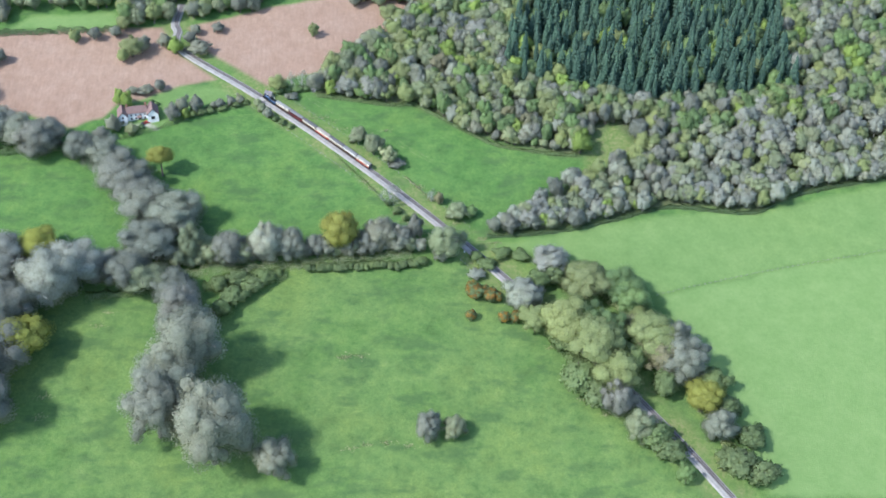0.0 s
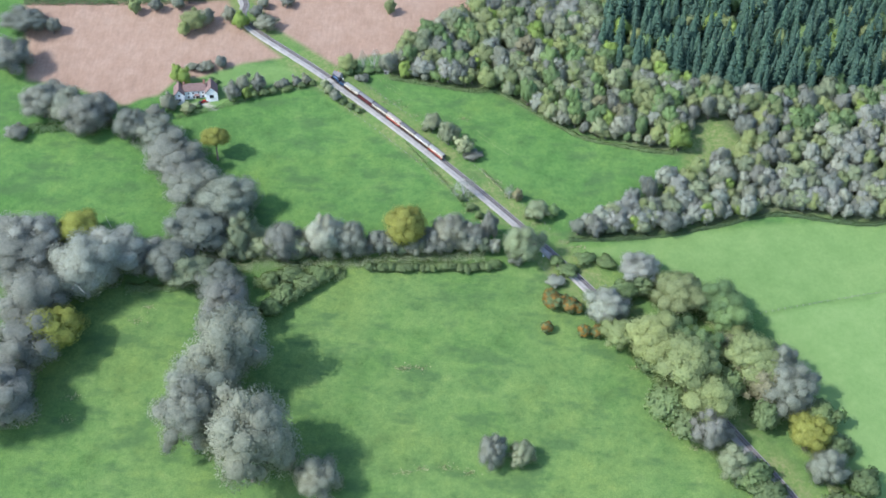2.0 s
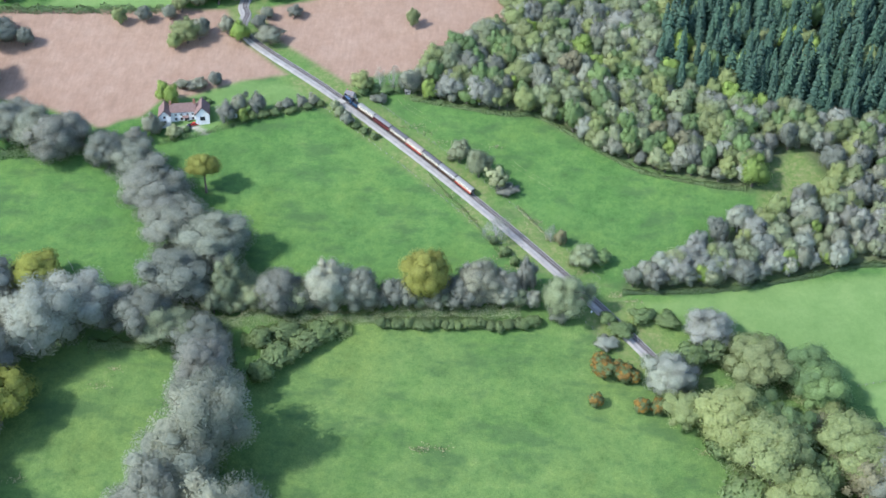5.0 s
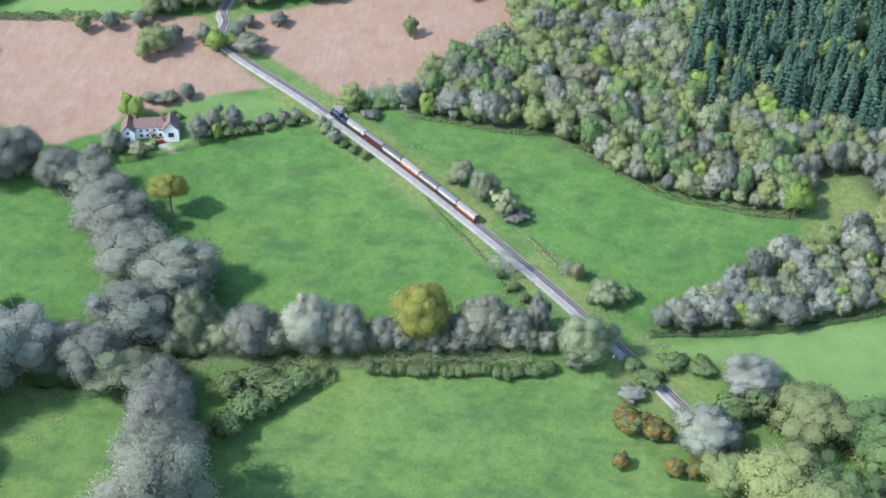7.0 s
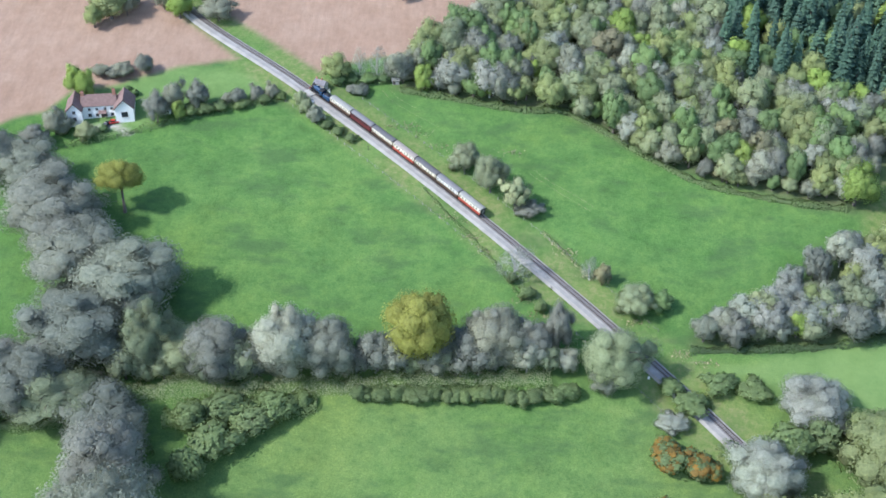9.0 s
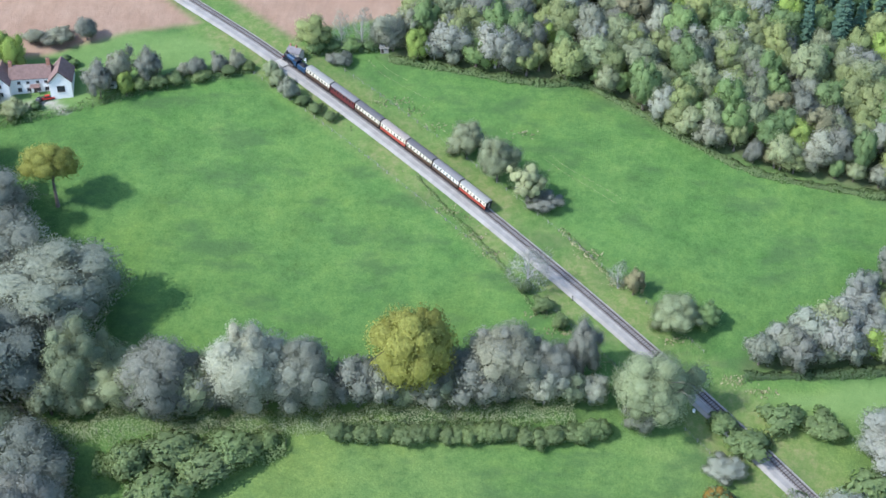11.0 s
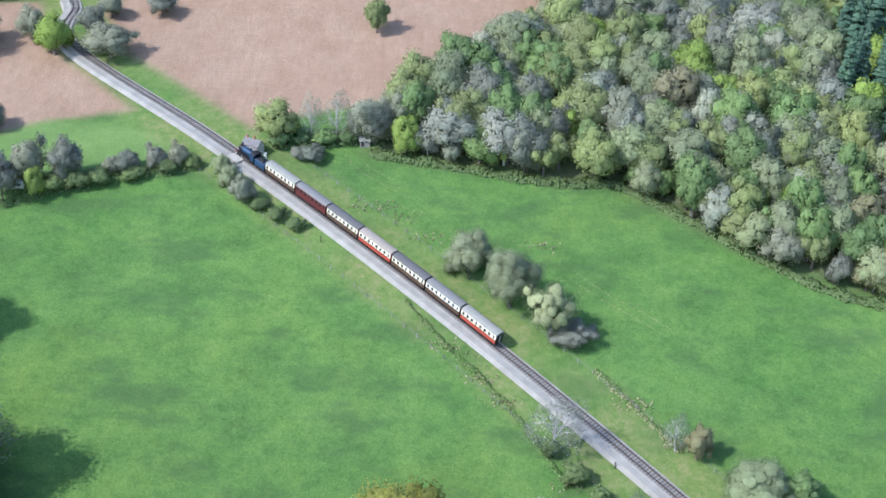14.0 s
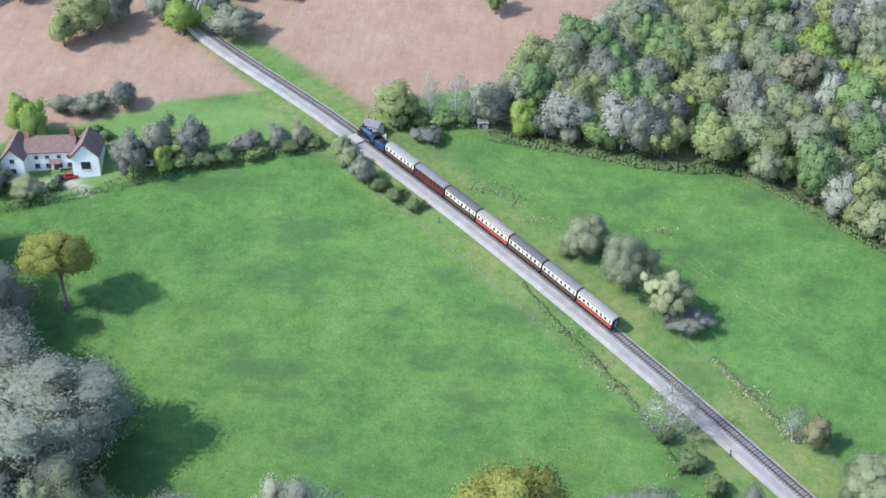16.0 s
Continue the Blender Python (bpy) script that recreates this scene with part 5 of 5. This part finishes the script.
def shed(name, x, y, turn, w, d, eave, ridge, wall, roof, label, chimney=False):
    s = thing(name, pose(x, y, ground_z(x, y), 0, 0, turn), label, "hut")
    part("wall", a_prism([(-d / 2, -0.5), (d / 2, -0.5), (d / 2, eave), (0, ridge), (-d / 2, eave)], 0, -w / 2, w / 2), wall, s)
    for e in (-1, 1):
        o = 0.3
        drop = (ridge - eave) * o / (d / 2)
        part("roof", a_prism([(e * (d / 2 + o), eave - drop), (0, ridge + 0.02), (0, ridge + 0.14), (e * (d / 2 + o), eave - drop + 0.12)], 0, -w / 2 - o, w / 2 + o), roof, s)
    wn_ = part("window", a_box(-0.2, 0.8, -d / 2 - 0.05, -d / 2 + 0.05, 0.9, 1.7), M_WHITE, s)
    part("pane", a_box(-0.1, 0.7, -d / 2 - 0.07, -d / 2 - 0.055, 1.0, 1.6), M_GLASS, wn_)
    part("door", a_box(-w / 2 + 0.3, -w / 2 + 1.1, -d / 2 - 0.05, -d / 2 + 0.02, 0, 1.9), M_TIMBER, s)
    if chimney:
        for cx in (-w / 2 + 0.5, 0.4):
            part("chimney", a_box(cx - 0.22, cx + 0.22, -0.22, 0.22, ridge - 0.6, ridge + 0.9, bevel=0.02), M_BRICK, s)


shed("crossing_hut", *(-49.3, 72.4), -30, 4.6, 2.8, 2.3, 3.5, M_STONE, M_SLATE, "small slate-roofed crossing keeper's hut beside the line", True)
shed("field_shed", *(-21.3, 76.8), 5, 2.6, 2.0, 1.7, 2.4, M_GREYTIMBER, M_ROOF_PALE, "small weathered shed at the field corner")


# ---- the level crossing ----
def gate(x, y, turn, length=4.2):
    g = thing("crossing_gate", pose(x, y, ground_z(x, y), 0, 0, turn), "white wooden level crossing gate", "gate", "crossing gates")
    for px in (0, length):
        part("post", a_box(px - 0.1, px + 0.1, -0.1, 0.1, -0.4, 1.45, bevel=0.02), M_WHITE, g)
    for z in (0.35, 0.62, 0.89, 1.16):
        part("bar", a_box(0.1, length - 0.1, -0.04, 0.04, z, z + 0.09), M_WHITE, g)
    part("brace", a_prism([(0.1, 0.35), (0.25, 0.35), (length - 0.1, 1.16), (length - 0.25, 1.16)], 1, -0.06, -0.042), M_WHITE, g)


s_cross = ARC[min(range(len(CENTRE)), key=lambda i: (CENTRE[i] - Vector((-51.5, 71.6))).length)]
cm = on_track(s_cross)
deck = thing("level_crossing", cm @ Matrix.Translation((0, 0, -RAILTOP)), "pale timber and gravel level crossing deck", "level crossing", kind="structure")
for y0, y1 in ((-3.4, -0.86), (-0.62, 0.62), (0.86, 3.4)):
    part("deck", a_box(-1.9, 1.9, y0, y1, BED - 0.05, RAILTOP - 0.02, bevel=0.02), M_STONE, deck)
for dx, side, turn in ((-2.3, -4.2, 0), (2.3, -4.2, 0), (-2.3, 4.2, 0), (2.3, 4.2, 0)):
    p = cm @ Vector((dx - 2.1 if dx < 0 else dx - 2.1, side, 0))
    d = (cm.to_3x3() @ Vector((1, 0, 0)))
    if dx < 0:
        gate(p.x, p.y, math.degrees(math.atan2(d.y, d.x)))


# ---- fences and small things ----
def fence(pts, label, spacing=3.2, height=1.15):
    f = thing("wire_fence", Matrix(), label, "fence")
    line = smooth_line(pts, spacing)
    post = a_box(-0.07, 0.07, -0.07, 0.07, -0.4, height, bevel=0.015)
    me = bpy.data.meshes.new("post")
    post.to_mesh(me)
    post.free()
    me.materials.append(M_GREYTIMBER)
    for p in line:
        ob = new("post", me)
        ob.parent = f
        ob.matrix_local = pose(p.x, p.y, ground_z(p.x, p.y), random.uniform(-4, 4), random.uniform(-4, 4), random.uniform(0, 90))
    for z in (0.45, 0.75, 1.05):
        bm = bmesh.new()
        for a, b in zip(line, line[1:]):
            tube(bm, (a.x, a.y, ground_z(a.x, a.y) + z), (b.x, b.y, ground_z(b.x, b.y) + z), 0.012, 0.012, 3)
        part("wire", bm, M_ROOF_GREY, f)


fence([(170.3, -84.0), (211.7, -74.7), (253.0, -66.5), (291.7, -60.2), (340.7, -51.3)], "post and wire fence between two hay fields")
west = [p for p in offset_line(CENTRE, -10.5) if -70 < p.y < 75]
east = [p for p in offset_line(CENTRE, 10.0) if -35 < p.y < 75]
fence([(p.x, p.y) for p in west[::6]], "post and wire fence along the railway")
fence([(p.x, p.y) for p in east[::6]], "post and wire fence along the railway")


def marker(x, y, h, label):
    m = thing("lineside_post", pose(x, y, ground_z(x, y)), label, "post")
    part("post", a_box(-0.09, 0.09, -0.09, 0.09, -0.3, h, bevel=0.02), M_TIMBER, m)
    part("cap", a_box(-0.16, 0.16, -0.05, 0.05, h, h + 0.3, bevel=0.02), M_TIMBER, m)


marker(*(35.0, -18.7), 1.3, "short dark marker post on the ballast")
marker(*(-29.2, 41.1), 1.4, "dark post at the field's edge")


def box_cabinet(x, y):
    c = thing("relay_cabinet", pose(x, y, ground_z(x, y) + 0.35), "small white lineside cabinet on the ballast", "cabinet")
    part("body", a_box(-0.3, 0.3, -0.25, 0.25, 0, 0.8, bevel=0.03), M_WHITE, c)
    part("lid", a_box(-0.35, 0.35, -0.3, 0.3, 0.8, 0.88, bevel=0.02), M_WHITE, c)


box_cabinet(*(64.0, -51.8))


def tufts(points, n, spread, label):
    """Patches of dead, straw-coloured grass and rush."""
    ob = thing("dead_grass", Matrix(), label, "grass", kind="stuff")
    c, nn = [], []
    for px, py in points:
        for _ in range(n):
            x, y = px + random.gauss(0, spread), py + random.gauss(0, spread * 0.45)
            c.append((x, y, ground_z(x, y) + random.uniform(0.05, 0.3)))
            nn.append((random.gauss(0, 1), random.gauss(0, 1), 0.8))
    v, f = cards(np.array(c), np.array(nn), 0.5, 0.3, 1.4)
    part("blade", mesh_from("blades", v, f, M_TUFT), M_TUFT, ob)


tufts([(-5.5, -118.8), (3.1, -117.7), (-3.9, -117.4), (15.3, -168.5), (4.6, -169.0), (-3.3, -171.1), (25.9, -170.6), (-136.6, -94.1), (-132.7, -86.4), (-159.7, -136.3), (-160.4, -147.6)], 60, 2.2, "straw-coloured dead grass in the pasture")
tufts([(26.1, -23.1), (30.7, -28.6), (41.3, -38.2), (61.5, -30.7), (75.0, -42.3), (81.8, -45.2), (8.4, 2.2), (13.4, -3.7), (0.8, 11.2), (40.9, -3.3), (48.8, -13.2), (119.9, -147.3), (129.6, -156.7), (105.0, -115.8)], 70, 2.0, "bleached grass and bracken beside the railway")
tufts([(-14.8, 35.5), (-6.5, 27.7), (9.8, 8.9), (-14.6, 53.9), (-10.4, 50.4), (-3.4, 43.6), (-21.2, 53.3), (22.4, 41.8)], 50, 2.4, "rough dry grass beside the railway")
